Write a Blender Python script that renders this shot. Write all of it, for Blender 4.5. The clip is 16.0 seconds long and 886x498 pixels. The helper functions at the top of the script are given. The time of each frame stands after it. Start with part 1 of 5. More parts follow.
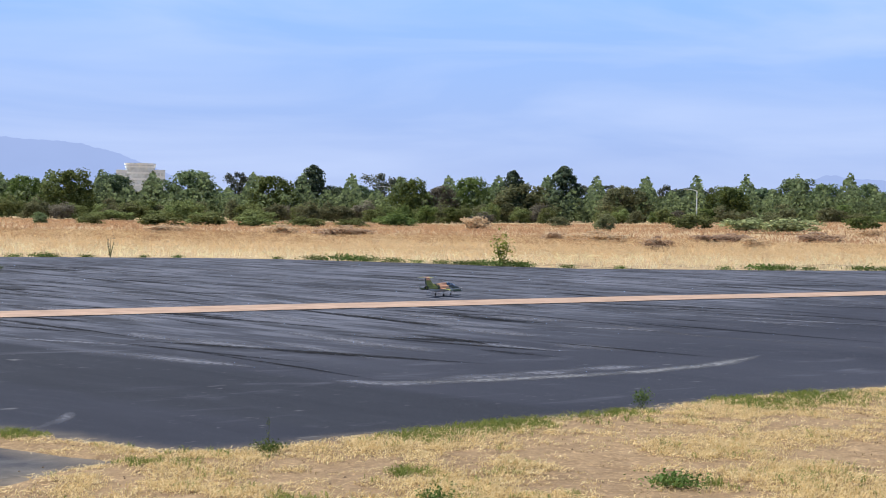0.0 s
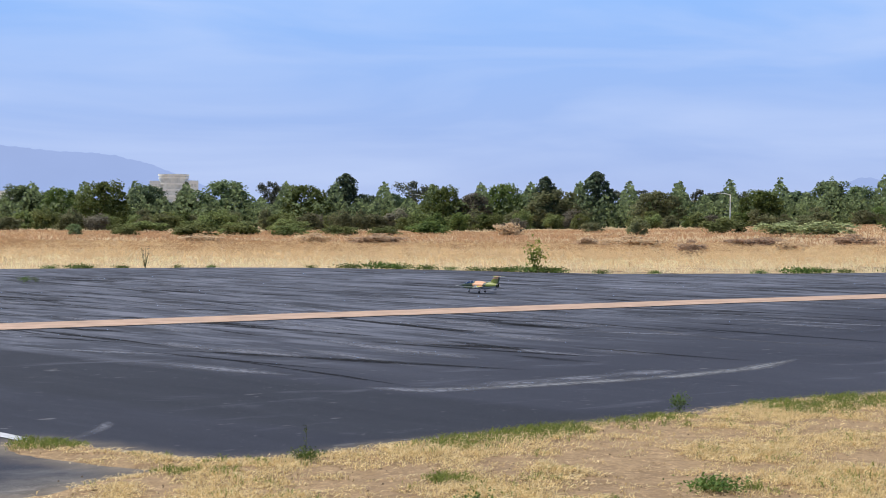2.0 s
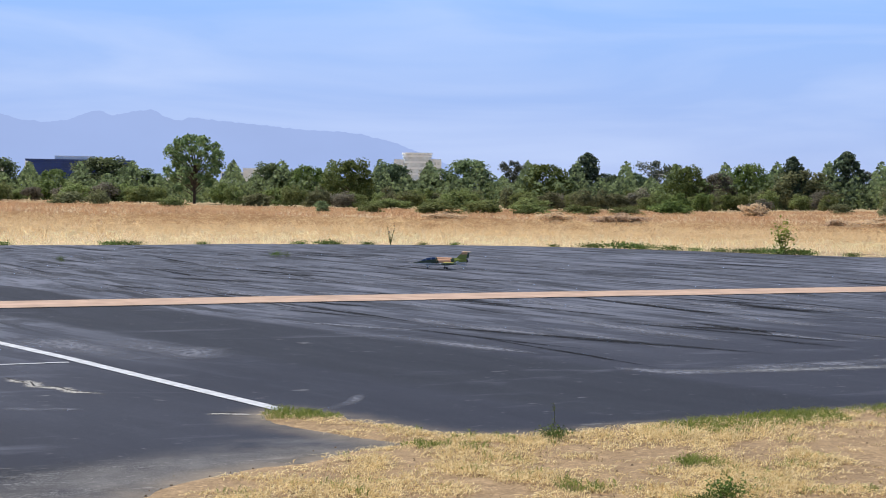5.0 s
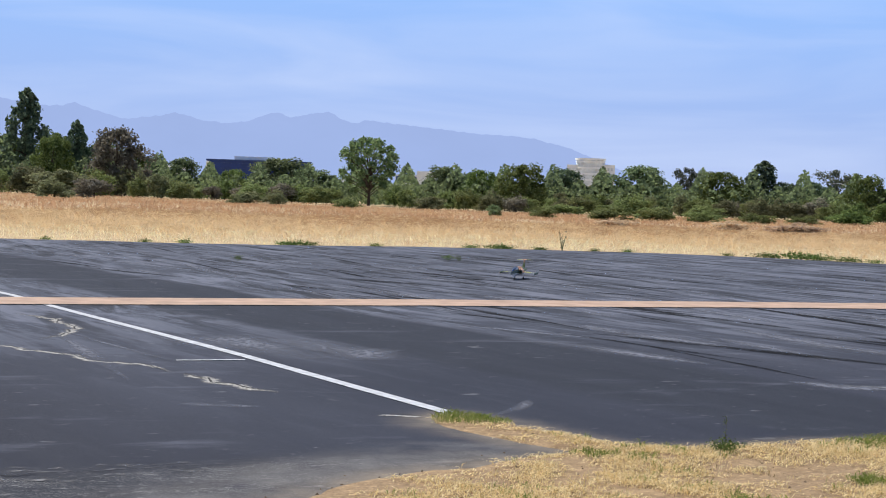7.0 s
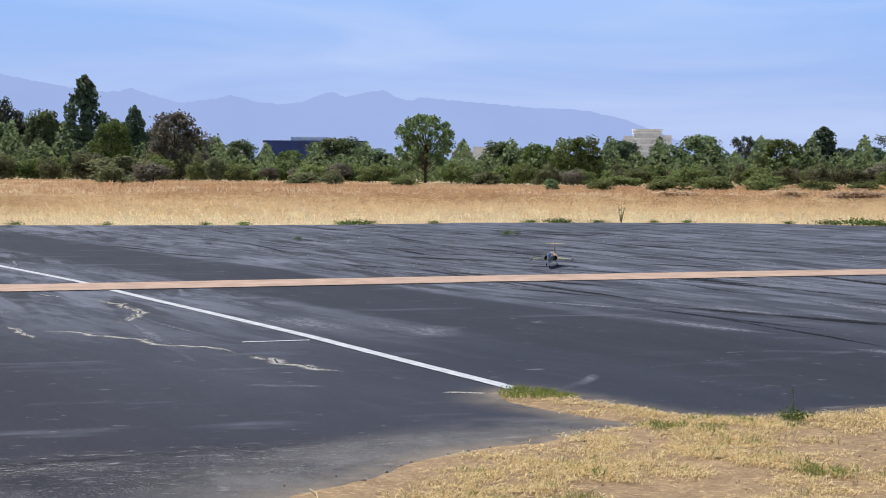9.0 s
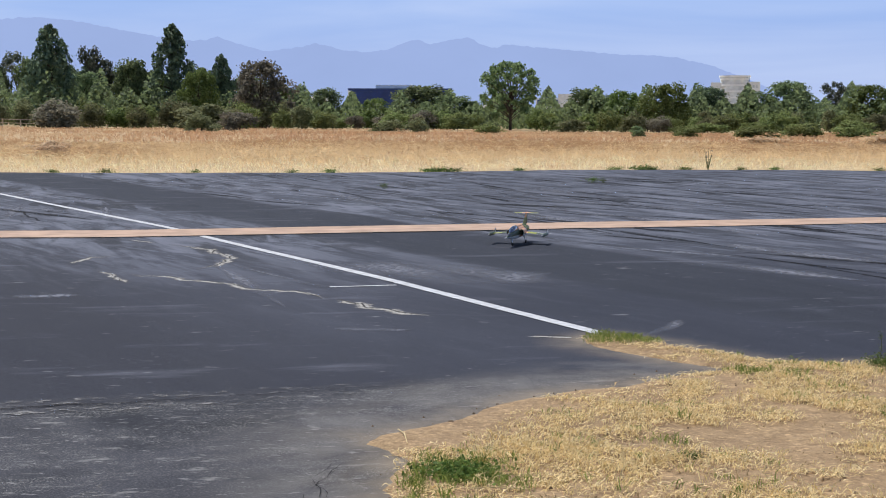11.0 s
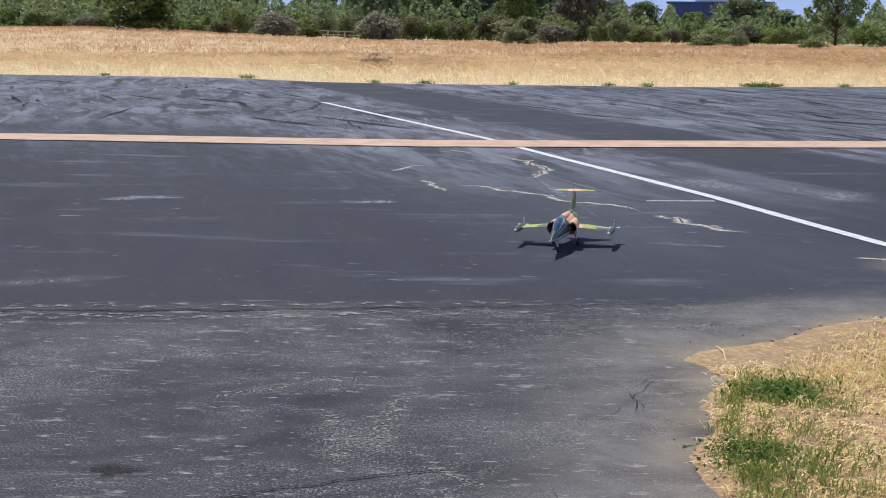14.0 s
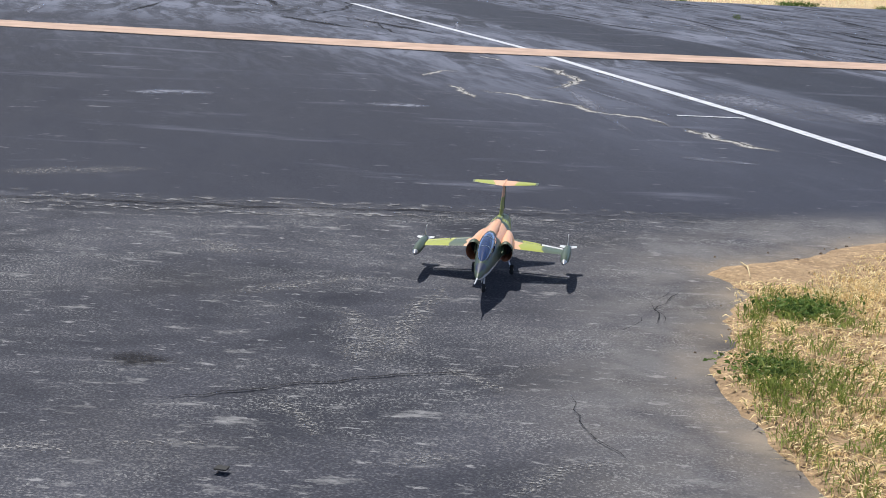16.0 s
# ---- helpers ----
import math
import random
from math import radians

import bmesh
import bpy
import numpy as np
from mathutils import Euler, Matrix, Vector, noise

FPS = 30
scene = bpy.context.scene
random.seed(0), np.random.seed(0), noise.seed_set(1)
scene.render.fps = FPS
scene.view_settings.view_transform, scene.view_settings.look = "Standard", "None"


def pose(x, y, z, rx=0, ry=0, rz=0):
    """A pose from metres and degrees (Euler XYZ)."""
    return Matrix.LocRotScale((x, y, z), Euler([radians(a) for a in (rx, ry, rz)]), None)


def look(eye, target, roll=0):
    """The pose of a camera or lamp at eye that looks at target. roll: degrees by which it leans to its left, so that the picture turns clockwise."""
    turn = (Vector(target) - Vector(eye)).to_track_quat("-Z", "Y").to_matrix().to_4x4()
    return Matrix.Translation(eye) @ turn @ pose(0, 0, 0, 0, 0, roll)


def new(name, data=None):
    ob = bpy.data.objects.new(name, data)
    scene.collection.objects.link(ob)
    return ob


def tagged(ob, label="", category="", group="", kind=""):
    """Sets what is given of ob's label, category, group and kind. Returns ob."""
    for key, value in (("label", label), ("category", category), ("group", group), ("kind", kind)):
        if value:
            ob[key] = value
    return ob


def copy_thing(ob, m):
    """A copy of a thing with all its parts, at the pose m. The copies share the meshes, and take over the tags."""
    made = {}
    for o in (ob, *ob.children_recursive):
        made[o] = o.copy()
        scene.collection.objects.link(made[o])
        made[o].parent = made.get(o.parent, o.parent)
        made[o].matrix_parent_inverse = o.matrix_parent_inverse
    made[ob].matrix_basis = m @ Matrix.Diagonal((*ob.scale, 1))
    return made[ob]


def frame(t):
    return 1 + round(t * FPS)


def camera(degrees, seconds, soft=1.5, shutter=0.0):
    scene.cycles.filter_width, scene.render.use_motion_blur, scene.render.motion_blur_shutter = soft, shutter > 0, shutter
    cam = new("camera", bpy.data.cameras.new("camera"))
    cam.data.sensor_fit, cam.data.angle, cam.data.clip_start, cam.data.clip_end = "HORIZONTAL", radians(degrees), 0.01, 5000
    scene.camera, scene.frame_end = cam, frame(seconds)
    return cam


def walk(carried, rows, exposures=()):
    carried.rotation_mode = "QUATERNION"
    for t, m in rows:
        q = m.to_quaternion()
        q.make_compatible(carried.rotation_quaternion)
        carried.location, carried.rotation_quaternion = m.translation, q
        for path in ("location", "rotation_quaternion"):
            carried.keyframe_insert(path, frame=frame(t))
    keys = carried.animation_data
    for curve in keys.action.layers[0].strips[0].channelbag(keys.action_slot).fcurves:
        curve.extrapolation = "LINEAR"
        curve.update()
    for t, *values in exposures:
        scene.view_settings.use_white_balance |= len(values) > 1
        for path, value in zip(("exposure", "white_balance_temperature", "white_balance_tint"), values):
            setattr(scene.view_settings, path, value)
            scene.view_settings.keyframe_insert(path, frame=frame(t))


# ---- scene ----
cam = camera(32.64, 16.0, soft=1.0)
# seconds; x, y, z of the eye; tilt, lean and turn of a camera held by hand and panned after the jet
PATH_ROWS = [
    (0.0, 0.095, -0.017, 1.769, 88.5, -1.06, -22.24), (0.5, 0.096, -0.008, 1.767, 88.83, -1.01, -22.78),
    (1.0, 0.082, -0.008, 1.77, 88.99, -0.66, -22.48), (1.5, 0.088, -0.014, 1.764, 88.98, -0.67, -21.81),
    (2.0, 0.085, -0.004, 1.759, 88.76, -0.37, -21.01), (2.5, 0.087, 0.015, 1.751, 87.69, -0.43, -20.06),
    (3.0, 0.088, 0.028, 1.753, 87.28, -0.16, -19.24), (3.5, 0.072, 0.023, 1.754, 87.19, -0.4, -18.4),
    (4.0, 0.068, 0.049, 1.753, 87.57, 0.95, -16.2), (4.5, 0.045, 0.052, 1.752, 87.79, -0.41, -14.86),
    (5.0, 0.026, 0.046, 1.752, 87.88, -0.82, -11.91), (5.2, 0.021, 0.048, 1.752, 88.01, -0.4, -10.7),
    (6.2, 0.016, 0.042, 1.758, 87.9, -0.75, -7.3), (7.3, 0.012, 0.031, 1.767, 87.83, -1.37, -4.64),
    (7.5, 0.001, 0.03, 1.769, 87.33, -0.61, -4.46), (8.0, -0.02, 0.018, 1.776, 87.0, -0.49, -4.06),
    (10.5, -0.013, -0.042, 1.768, 86.51, 0.23, -1.28), (11.0, -0.031, -0.076, 1.759, 84.98, -0.04, -0.06),
    (11.5, -0.053, -0.045, 1.752, 83.89, -0.21, 2.38), (12.0, -0.066, -0.026, 1.744, 82.44, -0.87, 3.59),
    (12.5, -0.089, -0.007, 1.736, 81.79, -1.8, 5.94), (13.0, -0.112, 0.014, 1.736, 81.48, -1.09, 9.7),
    (13.5, -0.105, -0.006, 1.734, 81.83, -0.63, 11.91), (14.0, -0.086, -0.02, 1.733, 81.71, -0.34, 11.8),
    (14.5, -0.08, -0.024, 1.725, 81.14, -0.9, 12.04), (15.0, -0.085, -0.03, 1.721, 80.2, -1.72, 11.63),
    (15.5, -0.09, -0.025, 1.714, 79.19, -2.35, 12.32), (16.0, -0.105, -0.013, 1.708, 78.2, -2.52, 13.07)]
BASE_STOPS = -0.19
STOPS = [(0.0, 0.08), (0.5, -0.10), (1.0, -0.18), (2.0, -0.02), (3.0, 0.04), (5.0, 0.05), (8.0, 0.0), (10.5, -0.03), (11.5, -0.10), (12.5, -0.18), (13.2, -0.13), (13.8, 0.08), (14.5, 0.12), (16.0, 0.22)]
walk(cam, [(t, pose(*place)) for t, *place in PATH_ROWS], [(t, BASE_STOPS + s) for t, s in STOPS])

# ---- light ----
SUN_AZ, SUN_EL = radians(-38), radians(60)     # clockwise from +y, and above the horizon
sun = new("sun", bpy.data.lights.new("sun", "SUN"))
sun.data.energy, sun.data.angle, sun.data.color = 5.0, radians(0.53), (1.0, 0.965, 0.91)
toward = Vector((math.sin(SUN_AZ) * math.cos(SUN_EL), math.cos(SUN_AZ) * math.cos(SUN_EL), math.sin(SUN_EL)))
sun.matrix_world = look(tuple(toward * 100), (0, 0, 0))


def build_world():
    world = bpy.data.worlds.new("sky")
    scene.world = world
    world.use_nodes = True
    nt = world.node_tree
    nt.nodes.clear()
    out = nt.nodes.new("ShaderNodeOutputWorld")
    bg = nt.nodes.new("ShaderNodeBackground")
    sky = nt.nodes.new("ShaderNodeTexSky")
    sky.sky_type, sky.sun_disc = "NISHITA", False
    sky.sun_elevation, sky.sun_rotation = SUN_EL, SUN_AZ
    sky.air_density, sky.dust_density, sky.ozone_density = 1.0, 1.6, 2.0
    co = nt.nodes.new("ShaderNodeTexCoord")
    sep = nt.nodes.new("ShaderNodeSeparateXYZ")
    nt.links.new(co.outputs["Generated"], sep.inputs[0])
    # summer haze: pale low down, deep blue a little higher, then the open sky
    ramp = nt.nodes.new("ShaderNodeMapRange")
    ramp.inputs["From Min"].default_value, ramp.inputs["From Max"].default_value = 0.015, 0.15
    nt.links.new(sep.outputs["Z"], ramp.inputs["Value"])
    low = nt.nodes.new("ShaderNodeMix")
    low.data_type = "RGBA"
    nt.links.new(ramp.outputs["Result"], low.inputs["Factor"])
    low.inputs["A"].default_value, low.inputs["B"].default_value = HAZE_COLOR, BLUE_COLOR
    haze = nt.nodes.new("ShaderNodeMapRange")
    haze.inputs["From Min"].default_value, haze.inputs["From Max"].default_value = 0.165, 0.25
    nt.links.new(sep.outputs["Z"], haze.inputs["Value"])
    mix = nt.nodes.new("ShaderNodeMix")
    mix.data_type = "RGBA"
    nt.links.new(haze.outputs["Result"], mix.inputs["Factor"])
    nt.links.new(low.outputs["Result"], mix.inputs["A"])
    nt.links.new(sky.outputs[0], mix.inputs["B"])
    # thin cirrus veils, drawn out sideways
    mp = nt.nodes.new("ShaderNodeMapping")
    mp.inputs["Scale"].default_value = (2.2, 2.2, 15.0)
    mp.inputs["Rotation"].default_value = (0.25, 0.12, 0.3)
    nz = nt.nodes.new("ShaderNodeTexNoise")
    nz.inputs["Scale"].default_value, nz.inputs["Detail"].default_value = 1.7, 7.0
    nz.inputs["Roughness"].default_value, nz.inputs["Distortion"].default_value = 0.5, 0.5
    nt.links.new(co.outputs["Generated"], mp.inputs[0])
    nt.links.new(mp.outputs[0], nz.inputs["Vector"])
    veil = nt.nodes.new("ShaderNodeMapRange")
    veil.inputs["From Min"].default_value, veil.inputs["From Max"].default_value = 0.42, 0.75
    veil.inputs["To Min"].default_value, veil.inputs["To Max"].default_value = 0.0, 0.55
    nt.links.new(nz.outputs[0], veil.inputs["Value"])
    mix2 = nt.nodes.new("ShaderNodeMix")
    mix2.data_type = "RGBA"
    nt.links.new(veil.outputs["Result"], mix2.inputs["Factor"])
    nt.links.new(mix.outputs["Result"], mix2.inputs["A"])
    mix2.inputs["B"].default_value = CLOUD_COLOR
    nt.links.new(mix2.outputs["Result"], bg.inputs["Color"])
    bg.inputs["Strength"].default_value = SKY_STRENGTH
    nt.links.new(bg.outputs[0], out.inputs["Surface"])


SKY_STRENGTH = 0.05
HAZE_COLOR = (9.4, 11.9, 19.2, 1)
BLUE_COLOR = (6.8, 12.2, 23.2, 1)
CLOUD_COLOR = (14.0, 16.6, 23.0, 1)
build_world()


# ---- materials ----
def nodes_of(name):
    m = bpy.data.materials.new(name)
    m.use_nodes = True
    nt = m.node_tree
    return m, nt, nt.nodes["Principled BSDF"]


def node(nt, kind, links=(), **values):
    n = nt.nodes.new(kind)
    for key, value in values.items():
        n.inputs[key.replace("_", " ")].default_value = value
    for socket, source in links:
        nt.links.new(source, n.inputs[socket])
    return n


def blend(nt, fac, a, b):
    n = nt.nodes.new("ShaderNodeMix")
    n.data_type = "RGBA"
    for socket, v in (("Factor", fac), ("A", a), ("B", b)):
        if isinstance(v, bpy.types.NodeSocket):
            nt.links.new(v, n.inputs[socket])
        else:
            n.inputs[socket].default_value = v if socket == "Factor" else (*v, 1)
    return n.outputs["Result"]


def span(nt, value, lo, hi, to_lo=0.0, to_hi=1.0):
    n = node(nt, "ShaderNodeMapRange", [("Value", value)])
    for key, v in (("From Min", lo), ("From Max", hi), ("To Min", to_lo), ("To Max", to_hi)):
        n.inputs[key].default_value = v
    return n.outputs["Result"]


def mul(nt, a, b):
    n = nt.nodes.new("ShaderNodeMath")
    n.operation = "MULTIPLY"
    for i, v in enumerate((a, b)):
        if isinstance(v, bpy.types.NodeSocket):
            nt.links.new(v, n.inputs[i])
        else:
            n.inputs[i].default_value = v
    return n.outputs[0]


def noise_at(nt, scale, detail=4.0, stretch=None, turn=0.0, rough=0.55, distortion=0.0):
    """Noise in the thing's own metres; stretch draws it out along the direction turn."""
    co = nt.nodes.new("ShaderNodeTexCoord").outputs["Object"]
    if stretch:
        mp = node(nt, "ShaderNodeMapping", [("Vector", co)])
        mp.vector_type = "TEXTURE"
        mp.inputs["Rotation"].default_value, mp.inputs["Scale"].default_value = (0, 0, turn), (stretch, 1, 1)
        co = mp.outputs[0]
    return node(nt, "ShaderNodeTexNoise", [("Vector", co)], Scale=scale, Detail=detail, Roughness=rough, Distortion=distortion).outputs[0]


def bump_to(nt, bsdf, height, strength, distance):
    n = node(nt, "ShaderNodeBump", [("Height", height)], Strength=strength, Distance=distance)
    nt.links.new(n.outputs[0], bsdf.inputs["Normal"])


def simple(name, color, rough=0.6, metal=0.0, vary=0.15, scale=8.0, bump=0.0, emit=None):
    m, nt, b = nodes_of(name)
    n = noise_at(nt, scale, 5)
    lo, hi = [c * (1 - vary) for c in color], [min(1, c * (1 + vary)) for c in color]
    nt.links.new(blend(nt, span(nt, n, 0.3, 0.7), lo, hi), b.inputs["Base Color"])
    b.inputs["Roughness"].default_value, b.inputs["Metallic"].default_value = rough, metal
    if bump:
        bump_to(nt, b, n, bump, 0.01)
    if emit:
        b.inputs["Emission Color"].default_value, b.inputs["Emission Strength"].default_value = (*color, 1), emit
    return m


def leafy(name, dark, light, translucent=0.25, rough=0.6, vary=1.0):
    """Leaves and blades: colour by clump, a little light through them."""
    m, nt, b = nodes_of(name)
    geo = nt.nodes.new("ShaderNodeNewGeometry")
    info = nt.nodes.new("ShaderNodeObjectInfo")
    c = blend(nt, geo.outputs["Random Per Island"], dark, light)
    hue = node(nt, "ShaderNodeHueSaturation", [("Color", c)])
    nt.links.new(span(nt, info.outputs["Random"], 0, 1, 1 - 0.28 * vary, 1 + 0.25 * vary), hue.inputs["Value"])
    nt.links.new(span(nt, info.outputs["Random"], 0, 1, 0.485, 0.515), hue.inputs["Hue"])
    nt.links.new(hue.outputs[0], b.inputs["Base Color"])
    b.inputs["Roughness"].default_value, b.inputs["Specular IOR Level"].default_value = rough, 0.12
    tr = node(nt, "ShaderNodeBsdfTranslucent", [("Color", hue.outputs[0])])
    mx = node(nt, "ShaderNodeMixShader", [(1, b.outputs[0]), (2, tr.outputs[0])], Fac=translucent)
    nt.links.new(mx.outputs[0], nt.nodes["Material Output"].inputs["Surface"])
    return m


STREAK_TURN = radians(-65)     # along the white line


def make_asphalt():
    m, nt, b = nodes_of("asphalt")
    tc = nt.nodes.new("ShaderNodeTexCoord").outputs["Object"]
    sep = node(nt, "ShaderNodeSeparateXYZ", [(0, tc)])

    def plane(ax, ay, c):
        """ax * x + ay * y + c"""
        n1, n2 = node(nt, "ShaderNodeMath"), node(nt, "ShaderNodeMath")
        n1.operation = n2.operation = "MULTIPLY_ADD"
        nt.links.new(sep.outputs["X"], n1.inputs[0])
        n1.inputs[1].default_value, n1.inputs[2].default_value = ax, c
        nt.links.new(sep.outputs["Y"], n2.inputs[0])
        n2.inputs[1].default_value = ay
        nt.links.new(n1.outputs[0], n2.inputs[2])
        return n2.outputs[0]

    broad = noise_at(nt, 0.20, 4, 2.2, STREAK_TURN, 0.5, 0.8)
    streak = noise_at(nt, 1.9, 6, 5.0, STREAK_TURN, 0.62, 0.5)
    fine = noise_at(nt, 5.0, 5, 6.0, STREAK_TURN + 0.12, 0.65, 0.4)
    c = blend(nt, span(nt, broad, 0.36, 0.66), (0.022, 0.026, 0.043), (0.042, 0.047, 0.070))
    # worn, bleached streaks; more of them on the far half and in broad fields
    beyond = span(nt, plane(-0.16, 1.0, -15.0), 0.0, 7.5, 0.10, 1.0)
    beyond = mul(nt, beyond, span(nt, plane(-0.75, 1.0, -9.8), 0.0, 4.0, 0.12, 1.0))
    west = mul(nt, span(nt, plane(0.885, 0.465, -6.75), -1.5, -3.5), span(nt, plane(0.0, 1.0, -24.0), 5.0, 0.0))
    beyond = mul(nt, beyond, span(nt, west, 0.0, 1.0, 1.0, 0.22))
    c = blend(nt, mul(nt, beyond, 0.6), c, (0.076, 0.085, 0.115))
    c = blend(nt, mul(nt, west, 0.75), c, (0.020, 0.022, 0.034))
    c = blend(nt, mul(nt, mul(nt, span(nt, streak, 0.45, 0.58), span(nt, broad, 0.38, 0.54, 0.25, 1.0)), beyond), c, (0.160, 0.174, 0.226))
    c = blend(nt, mul(nt, span(nt, fine, 0.52, 0.63), mul(nt, beyond, 0.75)), c, (0.165, 0.180, 0.234))
    # dark tar and rubber bands
    tar = noise_at(nt, 1.7, 5, 6.0, STREAK_TURN - 0.10, 0.58, 0.5)
    c = blend(nt, mul(nt, span(nt, tar, 0.535, 0.60), mul(nt, beyond, 0.75)), c, (0.013, 0.015, 0.022))
    # a darker lane of newer surfacing beside the white line
    lane = mul(nt, span(nt, plane(0.885, 0.465, -8.45), 0.0, 0.35), span(nt, plane(0.885, 0.465, -10.9), 0.3, 0.0))
    c = blend(nt, mul(nt, lane, 0.92), c, (0.023, 0.027, 0.041))
    # faint pale smears
    c = blend(nt, span(nt, noise_at(nt, 1.5, 6, 3.5, 0.15, 0.65, 0.4), 0.58, 0.70, 0, 0.5), c, (0.13, 0.14, 0.185))
    # small bright chips
    where = span(nt, noise_at(nt, 0.45, 4, 1.5, 0.3, 0.6, 0.5), 0.44, 0.58, 0.35, 1.0)
    for size, lo, amount in ((5.0, 0.675, 0.6), (12.0, 0.675, 0.65), (28.0, 0.68, 0.5)):
        c = blend(nt, mul(nt, where, span(nt, noise_at(nt, size, 3, 2.2, 0.1, 0.6), lo, lo + 0.05, 0, amount)), c, (0.27, 0.275, 0.30))
    # the older, greyer apron on the near side of the seam
    apron = span(nt, plane(0.29, -1.0, 9.85), -0.15, 0.25)
    blot = noise_at(nt, 0.8, 6, None, 0, 0.62, 0.6)
    old = blend(nt, span(nt, blot, 0.36, 0.66), (0.016, 0.018, 0.027), (0.055, 0.057, 0.073))
    # chips of pale stone, in drifts
    drift = span(nt, noise_at(nt, 1.3, 8, 1.6, 0.3, 0.75, 1.2), 0.47, 0.60)
    old = blend(nt, mul(nt, span(nt, noise_at(nt, 80.0, 3, None, 0, 0.75), 0.53, 0.62), mul(nt, drift, 0.9)), old, (0.32, 0.32, 0.32))
    old = blend(nt, mul(nt, span(nt, noise_at(nt, 85.0, 2), 0.52, 0.66), mul(nt, span(nt, blot, 0.40, 0.58, 0.15, 1.0), 0.55)), old, (0.20, 0.20, 0.215))
    old = blend(nt, mul(nt, span(nt, noise_at(nt, 70.0, 2), 0.56, 0.68), 0.6), old, (0.018, 0.019, 0.024))
    old = blend(nt, span(nt, noise_at(nt, 6.0, 6, 2.4, 0.2, 0.75), 0.585, 0.67, 0, 0.75), old, (0.29, 0.29, 0.295))
    old = blend(nt, span(nt, noise_at(nt, 22.0, 4, 2.6, 0.1, 0.7), 0.61, 0.67, 0, 0.8), old, (0.31, 0.31, 0.32))
    old = blend(nt, span(nt, noise_at(nt, 0.55, 3, None, 0, 0.4), 0.60, 0.72, 0, 0.6), old, (0.022, 0.022, 0.026))
    c = blend(nt, mul(nt, apron, 0.95), c, old)
    c = blend(nt, span(nt, noise_at(nt, 120.0, 2), 0.35, 0.75, 0.0, 0.16), c, (0.18, 0.19, 0.22))
    # the pale wheel-worn band that sweeps round the verge
    wear = node(nt, "ShaderNodeAttribute")
    wear.attribute_name = "wear"
    c = blend(nt, mul(nt, wear.outputs["Fac"], span(nt, noise_at(nt, 2.2, 6, None, 0, 0.7, 0.6), 0.34, 0.62, 0.0, 0.55)), c, (0.20, 0.197, 0.20))
    # blown soil along the verge
    dust = node(nt, "ShaderNodeAttribute")
    dust.attribute_name = "dust"
    patchy = span(nt, noise_at(nt, 3.0, 6), 0.25, 0.7, 0.15, 1.0)
    c = blend(nt, mul(nt, dust.outputs["Fac"], patchy), c, (0.29, 0.245, 0.195))
    nt.links.new(c, b.inputs["Base Color"])
    nt.links.new(span(nt, streak, 0.3, 0.7, 0.75, 0.9), b.inputs["Roughness"])
    b.inputs["Specular IOR Level"].default_value = 0.12
    bump_to(nt, b, noise_at(nt, 90.0, 3), 0.5, 0.004)
    return m


def make_ground(name, soil, straw, green, scale):
    m, nt, b = nodes_of(name)
    big = noise_at(nt, 0.35 * scale, 5)
    small = noise_at(nt, 6.0 * scale, 6)
    c = blend(nt, span(nt, small, 0.3, 0.7), soil, straw)
    c = blend(nt, span(nt, big, 0.5, 0.72, 0, 0.6), c, green)
    c = blend(nt, span(nt, noise_at(nt, 34.0 * scale, 5, None, 0, 0.7), 0.42, 0.66, 0, 0.6), c, [v * 0.5 for v in soil])
    c = blend(nt, span(nt, noise_at(nt, 22.0 * scale, 5, None, 0, 0.75), 0.54, 0.66, 0, 0.7), c, [min(1, v * 1.6) for v in straw])
    nt.links.new(c, b.inputs["Base Color"])
    b.inputs["Roughness"].default_value = 0.95
    bump_to(nt, b, small, 0.8, 0.03)
    return m


